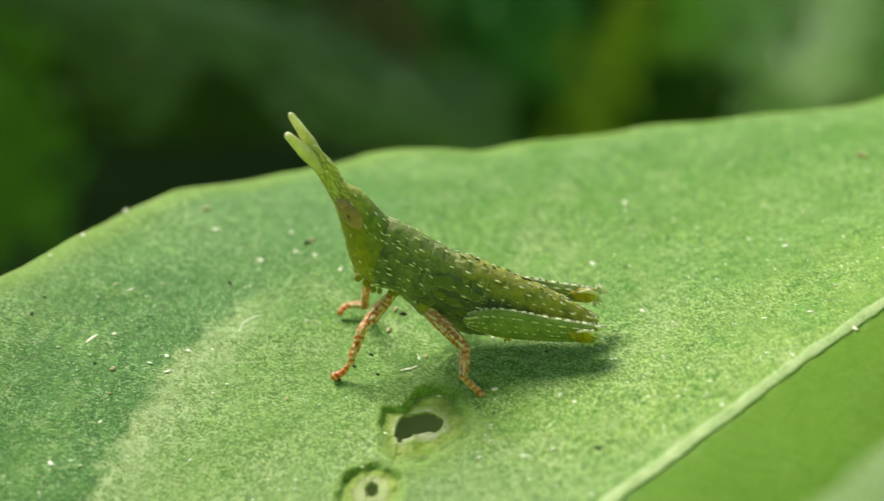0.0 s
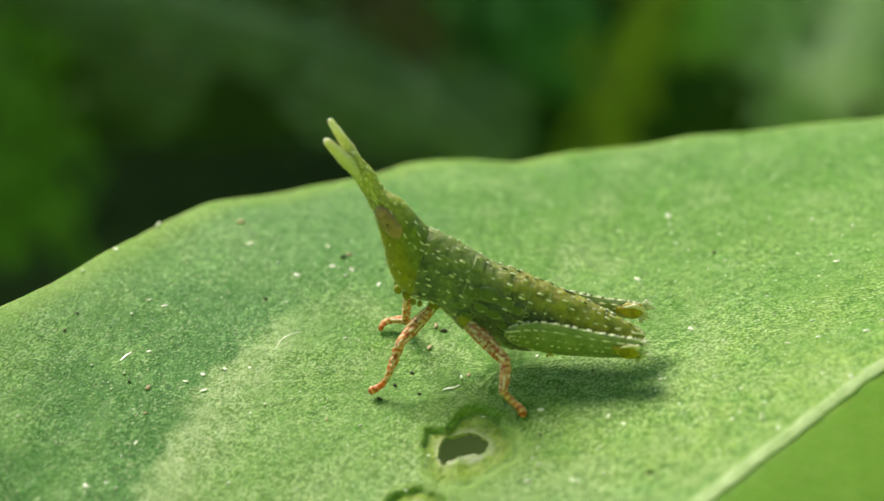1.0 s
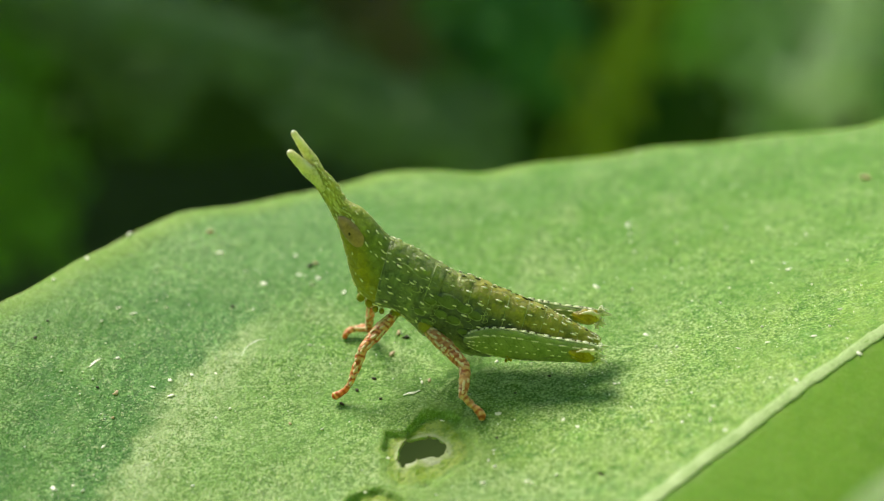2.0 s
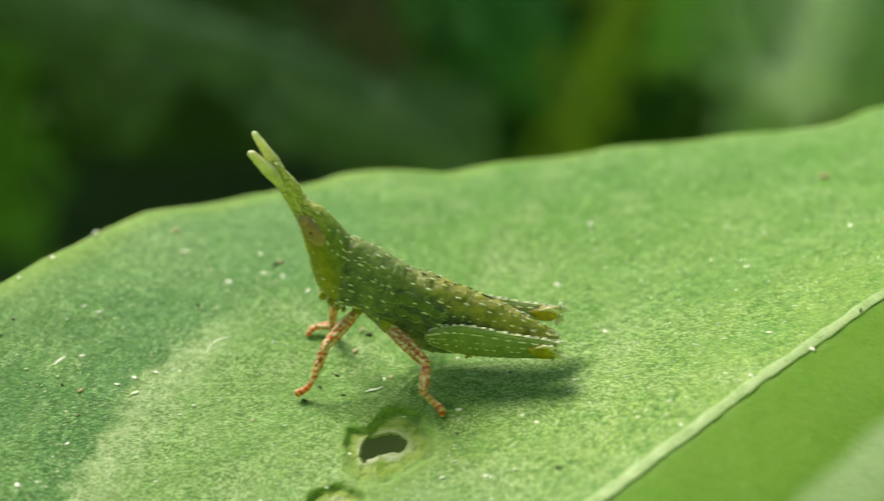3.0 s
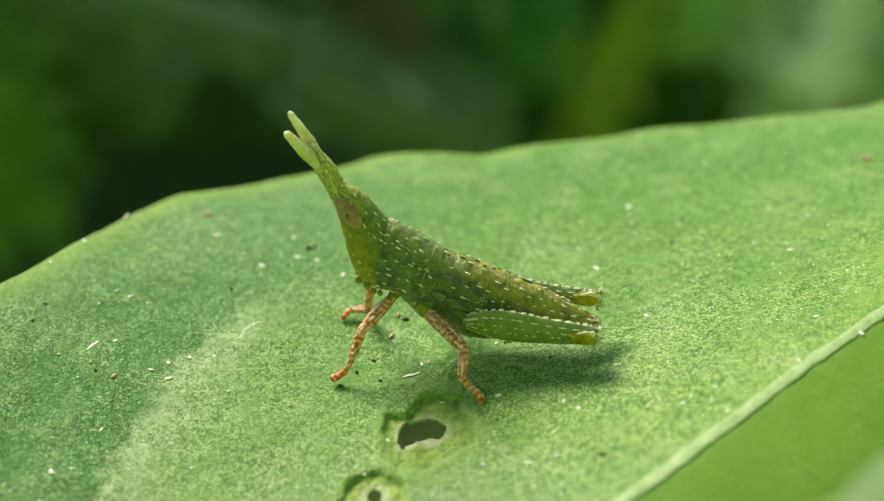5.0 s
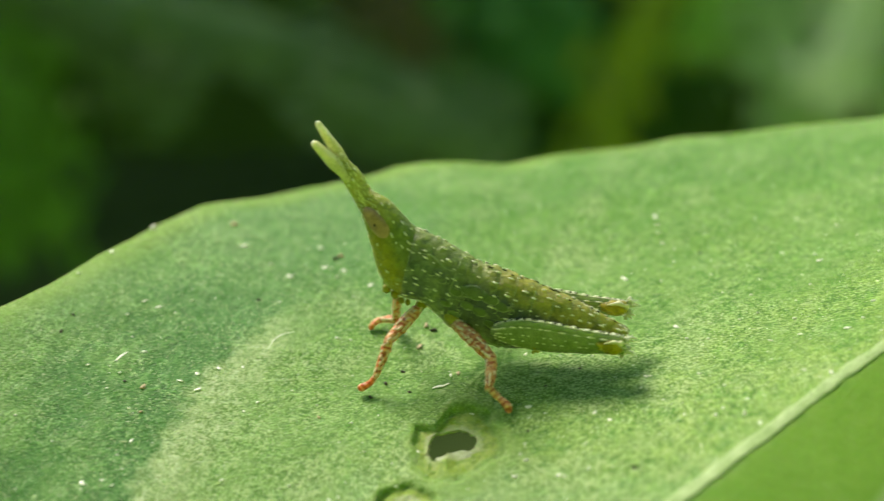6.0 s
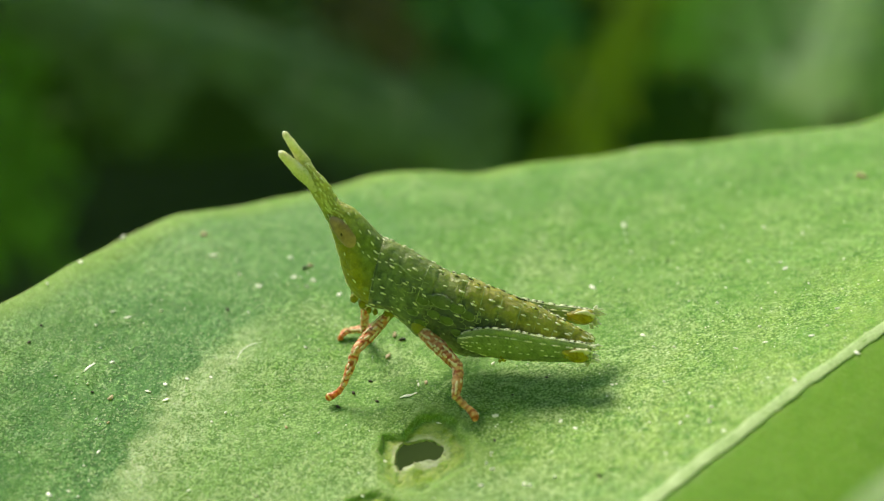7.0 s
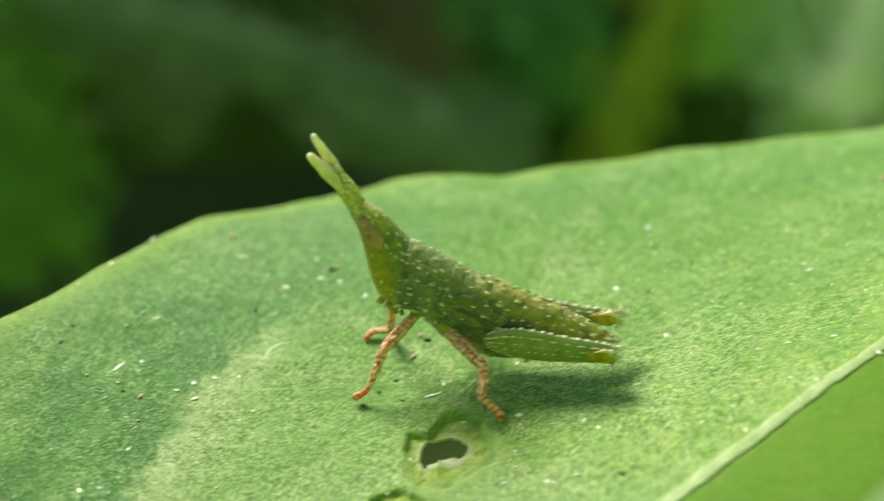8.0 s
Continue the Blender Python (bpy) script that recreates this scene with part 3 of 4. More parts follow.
def chips(points, radii, limb, count, seed):
    """Cream flakes in broken rows along a limb."""
    rng = random.Random(seed)
    rows = spline([(*p, r) for p, r in zip(points, radii)], 24)
    bm = bmesh.new()
    for k in range(count):
        i = min(int((k + rng.random()) / count * (len(rows) - 1)), len(rows) - 2)
        c, r = Vector(rows[i][:3]), rows[i][3] * 1.08
        way = (Vector(rows[i + 1][:3]) - c).normalized()
        out = Vector((rng.choice((-0.9, -0.1, 0.7)) + rng.uniform(-0.2, 0.2), -0.8, 0.35))
        out = (out - way * out.dot(way)).normalized()
        turn = Matrix((way, out.cross(way), out)).transposed()
        long = rng.uniform(0.07, 0.15)
        for v in bmesh.ops.create_icosphere(bm, subdivisions=1, radius=1.0)["verts"]:
            v.co = c + out * r * 0.97 - BASE + turn @ Vector((v.co.x * long, v.co.y * 0.06, v.co.z * 0.022))
    part("flaking", bm, FLAKE, limb, "cream flakes on the limb")["kind"] = "stuff"


def femur_part(insect, top, low, thick, fringe_seed):
    rows = spline([(*a, *b) for a, b in zip(top, low)], 8)

    def at(row, f, side):
        a, b = Vector(row[:3]), Vector(row[3:])
        c, up = (a + b) / 2, (a - b) / 2
        w = min(thick, up.length * 0.8)
        return c + up * f + SIDE * side * w * math.sqrt(max(0.0, 1 - f * f)) - BASE

    bm = bmesh.new()
    loops = []
    for row in rows:
        loop = []
        for k in range(22):
            t = 2 * math.pi * k / 22
            p = at(row, math.cos(t), math.copysign(1.0, math.sin(t)))
            loop.append(p + SIDE * 0.02 * math.cos(6 * t) + Vector((0, 0, 0.02 * noise.noise(p * 5))))
        loops.append(loop)
    rings(bm, loops)
    leg = part("hind_leg", bm, FEMUR, insect, "folded green hind leg edged with white dashes")
    for f, r in ((0.96, 0.026), (0.58, 0.016), (-0.92, 0.022)):
        bm = bmesh.new()
        path = [at(rows[k], f, -1) for k in range(3, len(rows) - 8, 3)]
        tube(bm, path, [r * 0.5] + [r] * (len(path) - 2) + [r * 0.5], 6, 2, 0.9)
        part("ridge", bm, FEMUR_PALE, leg, "pale lengthwise ridge")
    rng = random.Random(7)
    for k in range(10):
        bm = bmesh.new()
        i = 8 + 4 * k
        tube(bm, [at(rows[min(i + q, len(rows) - 3)], 0.46 - 0.2 * q, -1) for q in range(5)], (0.006, 0.013, 0.014, 0.012, 0.006), 6, 2, 0.6)
        part("herringbone_ridge", bm, PAD, leg, "dark oblique ridge")
    bm, dark = bmesh.new(), bmesh.new()
    for f, step, s in ((0.985, 2.4, 0.040), (0.60, 2.6, 0.042), (0.12, 3.0, 0.036), (-0.30, 3.0, 0.036), (-0.90, 2.4, 0.044)):
        i = 4 + rng.random() * 2
        while i < len(rows) - 5:
            for side in (-1, 1):
                blob(bm, at(rows[int(i)], f, side), (s * rng.uniform(2.2, 4.6) * (1.0 if f > 0.5 or f < -0.9 else 0.55), s * 0.8, s * 0.8), -0.2, 0.3, 1, rng.random())
            if abs(f) > 0.9:
                blob(dark, at(rows[min(int(i) + 1, len(rows) - 1)], f * 1.04, -1), (0.05, 0.04, 0.035), 0, 0.3, 1, rng.random())
            i += step * rng.uniform(0.5, 1.8)
    for name, made, material, label in (("stippling", bm, DOT, "dashed rows of pale tubercles"), ("serration", dark, TOOTH, "tiny dark teeth along the edges")):
        part(name, made, material, leg, label)["kind"] = "stuff"
    # knee: an ochre swelling under a whitish crescent
    k = Vector((top[-2][0] - 0.36, top[-2][1] - 0.01, (top[-2][2] + low[-2][2]) / 2 - 0.05))
    bm = bmesh.new()
    blob(bm, k - BASE + Vector((0.04, 0, 0.02)), (0.60, 0.29, 0.29), -0.2, 0.35, 3)
    part("knee", bm, KNEE, leg, "swollen ochre knee")
    bm = bmesh.new()
    tube(bm, local([(k.x - 0.25, k.y - 0.20, k.z + 0.22), (k.x + 0.05, k.y - 0.22, k.z + 0.28), (k.x + 0.36, k.y - 0.18, k.z + 0.20), (k.x + 0.50, k.y - 0.12, k.z - 0.02)]), (0.02, 0.06, 0.10, 0.06), 10, 6, 1.2)
    part("knee_rim", bm, CREAM, leg, "whitish crescent over the knee")
    bm = bmesh.new()
    tube(bm, local([(k.x + 0.1, k.y, k.z - 0.18), (k.x - 0.9, k.y + 0.16, k.z - 0.33), (k.x - 1.9, k.y + 0.36, k.z - 0.42), (k.x - 2.75, k.y + 0.54, k.z - 0.42)]), (0.14, 0.12, 0.09, 0.06), 10, 6, 0.5)
    part("shin", bm, FEMUR, leg, "green toothed shin folded under")
    bm = bmesh.new()
    for q in ((0, 0, 0), (0.05, -0.02, -0.12), (-0.06, 0, -0.20), (0.12, 0.02, -0.18)):
        blob(bm, Vector((k.x - 2.72 + q[0], k.y + 0.5 + q[1], k.z - 0.46 + q[2])) - BASE, (0.07, 0.06, 0.09), 0, 0.3, 1, q[0] * 50)
    part("foot", bm, KNEE, leg, "small ochre clawed foot")
    rng = random.Random(fringe_seed)
    bm = bmesh.new()
    for q in range(60):
        blob(bm, k + Vector((0.50 + 0.10 * math.sin(q * 0.2) + 0.10 * rng.random(), rng.uniform(-0.14, 0.14), 0.42 - 0.015 * q)) - BASE,
             (rng.uniform(0.03, 0.08), rng.uniform(0.025, 0.06), rng.uniform(0.03, 0.07)), rng.random() * 3, 0.6, 1, q)
    part("knee_fringe", bm, FLUFF, leg, "ragged whitish fringe")
    for q in range(11):
        foot = k + Vector((0.52, rng.uniform(-0.1, 0.1), 0.36 - 0.075 * q))
        end = foot + Vector((rng.uniform(0.16, 0.46), rng.uniform(-0.12, 0.12), rng.uniform(-0.20, 0.06)))
        bm = bmesh.new()
        tube(bm, [foot - BASE, foot.lerp(end, 0.5) + Vector((0, 0, 0.03)) - BASE, end - BASE], (0.05, 0.042, 0.018), 6, 3, 0.5)
        part("spur", bm, FLUFF, leg, "whitish spur")


def build_insect():
    insect = tagged(new("grasshopper"), "young green slant-faced grasshopper with reddish banded legs standing on the leaf", "insect")
    insect.location = BASE * MM
    head, rows = trunk("head", [(-5.56, 8.26, -5.80, 7.72, 0.20), (-4.91, 7.60, -5.37, 7.02, 0.31), (-4.47, 6.88, -5.04, 6.44, 0.36), (-3.88, 6.54, -4.72, 5.68, 0.50),
                                (-3.31, 5.92, -4.46, 4.66, 0.70), (-2.89, 5.48, -4.08, 3.36, 0.85), (-2.70, 5.38, -3.27, 2.65, 0.86), (-2.45, 5.15, -2.95, 2.75, 0.80)], HEAD, insect, "olive cone-shaped head")
    dots("stippling", rows, (-0.12, -0.5, -1.0, -2.0, -2.5, -3.0, 0.5, 1.0, 2.2), 5, 0.034, head, 1)
    dots("skin_grit", rows[:24], [k * 0.42 for k in range(15)], 2.4, 0.040, head, 11, GRIT)
    dots("face_ridge", rows[6:30], (-1.15, -1.42), 1.5, 0.046, head, 12, GRIT)
    dots("face_edge", rows[10:48], (2.75, 3.14, -2.75), 1.7, 0.040, head, 13, GRIT)
    bm = bmesh.new()
    for x, z, r, off in ((-3.92, 2.98, 0.22, -0.30), (-3.60, 2.72, 0.24, -0.20), (-3.36, 2.60, 0.16, -0.45), (-3.12, 2.58, 0.15, -0.50), (-3.95, 2.95, 0.2, 0.3), (-3.5, 2.65, 0.22, 0.3)):
        blob(bm, Vector((x, axis_y(x) + off, z)) - BASE, (r * 0.75, r * 0.75, r * 0.9), 0, 0.3, 2, x)
    part("mouth", bm, MOUTH, insect, "ochre lobed mouthparts")
    thorax, rows = trunk("thorax", [(-2.76, 5.43, -3.33, 2.64, 0.88), (-2.12, 5.16, -2.67, 2.57, 0.97), (-1.43, 4.80, -2.16, 2.27, 1.04), (-0.66, 4.39, -1.44, 1.55, 1.05)], BODY, insect, "dark green thorax shield")
    dots("stippling", rows, (-0.08, -0.5, -0.85, -1.2, -1.55, -1.9, -2.3, -2.7, 0.4, 0.9, 1.4), 4, 0.042, thorax, 2)
    bm = bmesh.new()
    tube(bm, [skin_point(rows[0], -0.05 - 0.26 * k, 1.0) - BASE for k in range(9)], [0.011] * 9, 8, 2, 0.9)
    part("collar", bm, FEMUR_PALE, thorax, "slightly paler front edge of the shield")
    # low plates and wing pads on the flanks
    abdomen_rows = trunk_rows([(-0.70, 4.38, -1.48, 1.59, 1.04), (0.19, 4.17, -0.46, 1.12, 1.05), (1.05, 3.87, 0.54, 0.90, 1.0)], 8)
    abd = abdomen_rows
    for row, angle, r in ((abd[4], -0.98, 0.58), (abd[9], -1.0, 0.46), (abd[13], -1.1, 0.38), (abd[1], -1.05, 0.42), (rows[-3], -1.2, 0.35), (abd[3], -1.40, 0.36), (abd[7], -1.42, 0.38),
                          (abd[11], -1.65, 0.32), (abd[0], -1.8, 0.34), (abd[5], -1.95, 0.30), (rows[-5], -1.7, 0.30), (abd[15], -1.45, 0.30)):
        r *= 0.74
        p = skin_point(row, angle, 0.99) - SIDE * 0.02
        lean = (skin_point(row, angle - 0.2) - skin_point(row, angle + 0.2)).normalized()
        flat = Vector((0.93, -0.19, -0.30))

        def on_pad(f, degrees):
            t = radians(degrees)
            return p + flat * (f * r * math.cos(t)) - lean * (f * r * 0.62 * math.sin(t)) - SIDE * (0.034 - 0.032 * f * f) - BASE

        bm = bmesh.new()
        mid = bm.verts.new(on_pad(0.0, 0))
        hoops = [[bm.verts.new(on_pad(f, d)) for d in range(0, 360, 20)] for f in (0.4, 0.75, 1.0)]
        for k in range(18):
            bm.faces.new((mid, hoops[0][k], hoops[0][(k + 1) % 18]))
            for g, h in zip(hoops, hoops[1:]):
                bm.faces.new((g[k], h[k], h[(k + 1) % 18], g[(k + 1) % 18]))
        bmesh.ops.recalc_face_normals(bm, faces=bm.faces)
        pad = part("wing_pad", bm, PAD, insect, "dark green scale-like wing pad")
        pad.modifiers.new("thickness", "SOLIDIFY").thickness = 0.03 * MM
        bm = bmesh.new()
        arc = [on_pad(1.0, d) for d in range(-160, 41, 20)]
        tube(bm, arc, [0.004] + [0.013] * (len(arc) - 2) + [0.004], 6, 2, 1.6)
        part("rim", bm, FEMUR_PALE, pad, "pale scalloped rim")
    rng = random.Random(21)
    edging = bmesh.new()
    for _ in range(44):
        row = rng.choice((rows[10:] + abd)[:34])
        angle, r = -rng.uniform(0.95, 2.2), rng.uniform(0.09, 0.20)
        p = skin_point(row, angle, 1.0)
        lean = (skin_point(row, angle - 0.2) - skin_point(row, angle + 0.2)).normalized()
        turn = rng.uniform(-0.5, 0.5)
        arc = [p + Vector((0.93, -0.19, -0.30)) * (r * math.cos(t + turn)) - lean * (0.7 * r * math.sin(t + turn)) - SIDE * 0.012 - BASE for t in (radians(d) for d in range(-110, 71, 30))]
        bow = bmesh.new()
        tube(bow, arc, [0.004] + [0.012] * (len(arc) - 2) + [0.004], 5, 2, 0.8)
        scrap = bpy.data.meshes.new("scrap")
        bow.to_mesh(scrap)
        bow.free()
        edging.from_mesh(scrap)
        bpy.data.meshes.remove(scrap)
    part("scale_edging", edging, FEMUR_PALE, insect, "fine pale curved edges of the flank scales")["kind"] = "stuff"
    # keel along each side of the shield, and its hind border
    for side in (-1, 1):
        bm = bmesh.new()
        tube(bm, [skin_point(rows[k], side * (0.74 + 0.05 * math.sin(k * 0.5)), 1.0) - BASE for k in range(0, 23, 2)], [0.008] + [0.018] * 10 + [0.008], 8, 3, 1.8)
        part("keel", bm, FEMUR_PALE, thorax, "pale lengthwise keel")
    bm = bmesh.new()
    tube(bm, [skin_point(rows[20], -0.05 - 0.2 * k, 1.012) - BASE for k in range(8)], [0.016] * 8, 8, 2, 0.9)
    part("collar", bm, FEMUR_PALE, thorax, "pale hind edge of the shield")
    abdomen, rows = trunk("abdomen", [(-0.95, 4.46, -1.70, 1.70, 1.00), (-0.30, 4.26, -1.00, 1.38, 1.04), (0.40, 4.11, -0.25, 1.08, 1.04), (1.05, 3.87, 0.54, 0.92, 1.0), (1.75, 3.66, 1.20, 0.95, 0.93), (2.45, 3.42, 1.95, 1.05, 0.82), (3.10, 3.21, 2.65, 1.15, 0.72),
                                      (3.75, 2.92, 3.35, 1.32, 0.60), (4.40, 2.62, 4.15, 1.52, 0.46), (4.95, 2.36, 4.85, 1.72, 0.34), (5.20, 2.20, 5.17, 1.94, 0.2)], BODY, insect, "ringed abdomen with an olive back", ridges=0.032)
    dots("stippling", rows, (-0.10, -0.5, -0.95, -1.3, -1.75, 0.3, 0.8), 5, 0.042, abdomen, 3)
    dots("serration", rows, (0.03,), 3, 0.042, abdomen, 5, TOOTH)
    for k in range(16, len(rows) - 6, 8):
        bm = bmesh.new()
        tube(bm, [skin_point(rows[k], 0.5 - 0.19 * q, 1.004) - BASE for q in range(10)], [0.004] + [0.009] * 8 + [0.004], 6, 2, 1.6)
        part("ring_edge", bm, FEMUR_PALE, abdomen, "pale hind edge of a ring")
    # eyes
    for side in (-1, 1):
        bm = bmesh.new()
        c = Vector((-4.02, axis_y(-4.02), 5.70)) + (SIDE * -0.46 if side < 0 else SIDE * 0.50 + Vector((0.08, 0, 0.22)))
        lean = Matrix.Rotation(radians(-38), 3, "Y")
        for v in bmesh.ops.create_icosphere(bm, subdivisions=4, radius=1.0)["verts"]:
            v.co = lean @ Vector((v.co.x * 0.33, v.co.y * 0.30, v.co.z * 1.0)) * (1.0 if side < 0 else 0.78) + c - BASE
        eye = part("eye", bm, EYE, insect, "pinkish-brown oval eye")
        bm = bmesh.new()
        blob(bm, c + SIDE * side * 0.25 + Vector((-0.16, 0, 0.22)) - BASE, (0.055, 0.06, 0.09), 0, 0.1, 2)
        part("pupil", bm, PUPIL, eye, "dark eye spot")
    # thick antennae
    for points, radii in (([(-6.40, 2.03, 9.28), (-6.06, 1.96, 8.74), (-5.70, 1.88, 8.22), (-5.25, 1.75, 7.5)], (0.13, 0.18, 0.21, 0.13)),
                          ([(-6.50, 1.55, 8.70), (-6.12, 1.48, 8.32), (-5.76, 1.42, 7.95), (-5.3, 1.35, 7.4)], (0.15, 0.215, 0.24, 0.13))):
        bm = bmesh.new()
        tube(bm, local(points), radii, 16, 16, 0.12)
        antenna = part("antenna", bm, HORN, insect, "short thick yellow-green antenna")
        bm = bmesh.new()
        rng = random.Random(points[0][0])
        way_points = spline([Vector(p) for p in points], 20)
        for k in range(110):
            f = 0.45 + 0.55 * rng.random() ** 0.8
            p = Vector(way_points[min(int(f * len(way_points)), len(way_points) - 1)])
            r = float(np.interp(f, (0, 0.33, 0.67, 1), radii))
            out = Vector((rng.gauss(0, 1), rng.gauss(0, 1), rng.gauss(0, 1)))
            away = (Vector(points[-1]) - Vector(points[0])).normalized()
            out = (out - away * out.dot(away)).normalized()
            blob(bm, p + out * r * 0.98 - BASE, [rng.uniform(0.022, 0.045)] * 3, 0, 0.3, 1, k)
        part("skin_grit", bm, GRIT, antenna, "tiny pale grains on the antenna")["kind"] = "stuff"
        bm = bmesh.new()
        a, b = Vector(points[0]), Vector(points[1])
        way = (a - b).normalized()
        tube(bm, [a - way * 0.10 - BASE, a + way * 0.06 - BASE], (radii[0] * 1.02, radii[0] * 0.66), 12, 3, 0.3)
        part("antenna_tip", bm, WHITE, antenna, "whitish blunt tip")
    # walking legs
    legs = (
        ([(-2.62, 0.62, 2.45), (-3.2, 0.05, 2.05), (-3.80, -0.6, 1.62)], (0.17, 0.24, 0.17), [(-3.80, -0.6, 1.60), (-4.0, -0.85, 1.0), (-4.26, -1.1, 0.38)], (0.17, 0.16, 0.11), [(-4.26, -1.1, 0.38), (-4.5, -1.15, 0.08), (-4.79, -1.2, -0.10)], (0.11, 0.12, 0.16)),
        ([(-3.55, 1.7, 2.6), (-3.62, 2.2, 1.5), (-3.67, 2.6, 0.53)], (0.13, 0.16, 0.14), [(-3.62, 2.6, 0.56), (-3.9, 2.75, 0.52), (-4.22, 2.8, 0.46)], (0.15, 0.14, 0.12), [(-4.22, 2.8, 0.46), (-4.48, 2.7, 0.40), (-4.64, 2.55, 0.24)], (0.12, 0.13, 0.13)),
        ([(-1.25, -0.3, 2.25), (-0.6, -1.0, 2.0), (0.03, -1.6, 1.62)], (0.22, 0.27, 0.20), [(0.03, -1.6, 1.62), (0.03, -2.05, 1.25), (-0.04, -2.5, 0.90)], (0.20, 0.19, 0.15), [(-0.02, -2.5, 0.88), (0.35, -2.68, 0.56), (0.64, -2.85, 0.36), (0.69, -2.9, 0.20)], (0.14, 0.13, 0.14, 0.13)),
        ([(-1.0, 1.6, 2.2), (-0.4, 2.3, 1.9), (0.1, 2.9, 1.5)], (0.2, 0.24, 0.18), [(0.1, 2.9, 1.5), (0.15, 3.2, 1.0), (0.2, 3.4, 0.6)], (0.17, 0.16, 0.13), [(0.2, 3.4, 0.6), (0.45, 3.5, 0.42), (0.7, 3.55, 0.34)], (0.12, 0.12, 0.12)),
    )
    rng_seed = 30
    for name, (femur, fr, shin, sr, foot, tr) in zip(("front_leg", "front_leg", "middle_leg", "middle_leg"), legs):
        bm = bmesh.new()
        tube(bm, local(femur), [1.04 * r for r in fr], 14, 10, 0.22, 1)
        leg = part(name, bm, LEG, insect, "reddish leg with pale bands")
        bm = bmesh.new()
        tube(bm, local(shin), [1.06 * r for r in sr], 14, 10, 0.28, 2)
        lower = part("shin", bm, LEG, leg)
        rng_seed += 1
        chips(femur, fr, leg, 26, rng_seed)
        chips(shin, sr, lower, 12, rng_seed + 50)
        bm = bmesh.new()
        tube(bm, local(foot), tr, 12, 6, 0.35, 3)
        part("foot", bm, LEG, leg, "reddish two-clawed foot")
        a, b = Vector(femur[0]), Vector(femur[1])
        bm = bmesh.new()
        up = a + (a - b).normalized() * 0.30 + Vector((0, 0, 0.10))
        tube(bm, [up - BASE, a * 0.5 + up * 0.5 - BASE, a + (b - a) * 0.18 - BASE], (0.30, 0.24, 0.17), 12, 5, 0.3)
        part("hip", bm, MOUTH, leg, "olive hip joint")
    # jumping legs, folded along the body
    femur_part(insect,
               [(0.02, -0.61, 2.3), (0.48, -0.70, 2.60), (1.15, -0.83, 2.82), (2.0, -1.0, 2.84), (3.06, -1.21, 2.73), (4.01, -1.4, 2.67), (4.75, -1.55, 2.62), (4.95, -1.6, 2.45)],
               [(0.02, -0.61, 2.05), (0.48, -0.70, 1.80), (1.17, -0.83, 1.60), (2.03, -1.01, 1.56), (3.1, -1.22, 1.66), (4.05, -1.41, 1.78), (4.8, -1.56, 1.85), (4.97, -1.61, 2.0)], 0.24, 4)
    femur_part(insect,
               [(0.6, 1.35, 2.9), (1.0, 1.3, 3.13), (1.85, 1.13, 3.12), (2.73, 0.95, 3.03), (3.6, 0.78, 2.95), (4.47, 0.61, 2.92), (5.05, 0.49, 2.88), (5.2, 0.46, 2.75)],
               [(0.6, 1.35, 2.5), (1.0, 1.3, 2.2), (1.86, 1.13, 2.1), (2.74, 0.95, 2.15), (3.62, 0.78, 2.3), (4.5, 0.6, 2.36), (5.05, 0.48, 2.42), (5.22, 0.46, 2.55)], 0.30, 9)
    return insect


insect = build_insect()


def motions():
    """The insect sways a little on its planted feet: seconds, turn about x, y and z in degrees, shift along x and z in mm."""
    sway = [(0.0, 1.84, 2.06, 2.94, 0.10, -0.10), (0.5, -0.44, 1.59, 0.79, 0.06, -0.05), (1.0, -0.69, 1.30, 0.18, 0.04, 0.02), (1.5, -1.71, 1.04, -0.06, 0.06, 0.02),
            (1.7, -1.49, 1.39, 0.41, 0.07, 0.01), (2.8, -1.59, 1.12, 0.74, 0.07, 0.0), (3.0, -1.25, 1.03, 0.59, 0.06, 0.0), (3.5, 0, 0, 0, 0, 0), (4.0, 0.2, 0.01, -0.13, 0.02, 0.05), (4.2, -0.98, 0.43, -0.30, 0.05, 0.03)]
    sway += [(5.3, -0.58, 1.30, 0.59, 0.03, 0.0), (5.5, -1.54, 0.66, -0.55, 0.0, 0.05), (6.0, -1.18, 0.71, -0.51, -0.01, 0.06), (6.5, -1.75, 0.68, -0.53, 0.0, 0.05), (7.0, -2.09, 0.65, -0.73, -0.01, 0.05),
             (7.5, -1.44, 0.87, -0.24, 0.02, 0.04), (8.0, -1.84, 1.07, -0.22, 0.03, 0.03)]
    walk(insect, [(t, pose((BASE.x + dx) * MM, BASE.y * MM, (BASE.z + dz) * MM, rx, ry, rz)) for t, rx, ry, rz, dx, dz in sway])


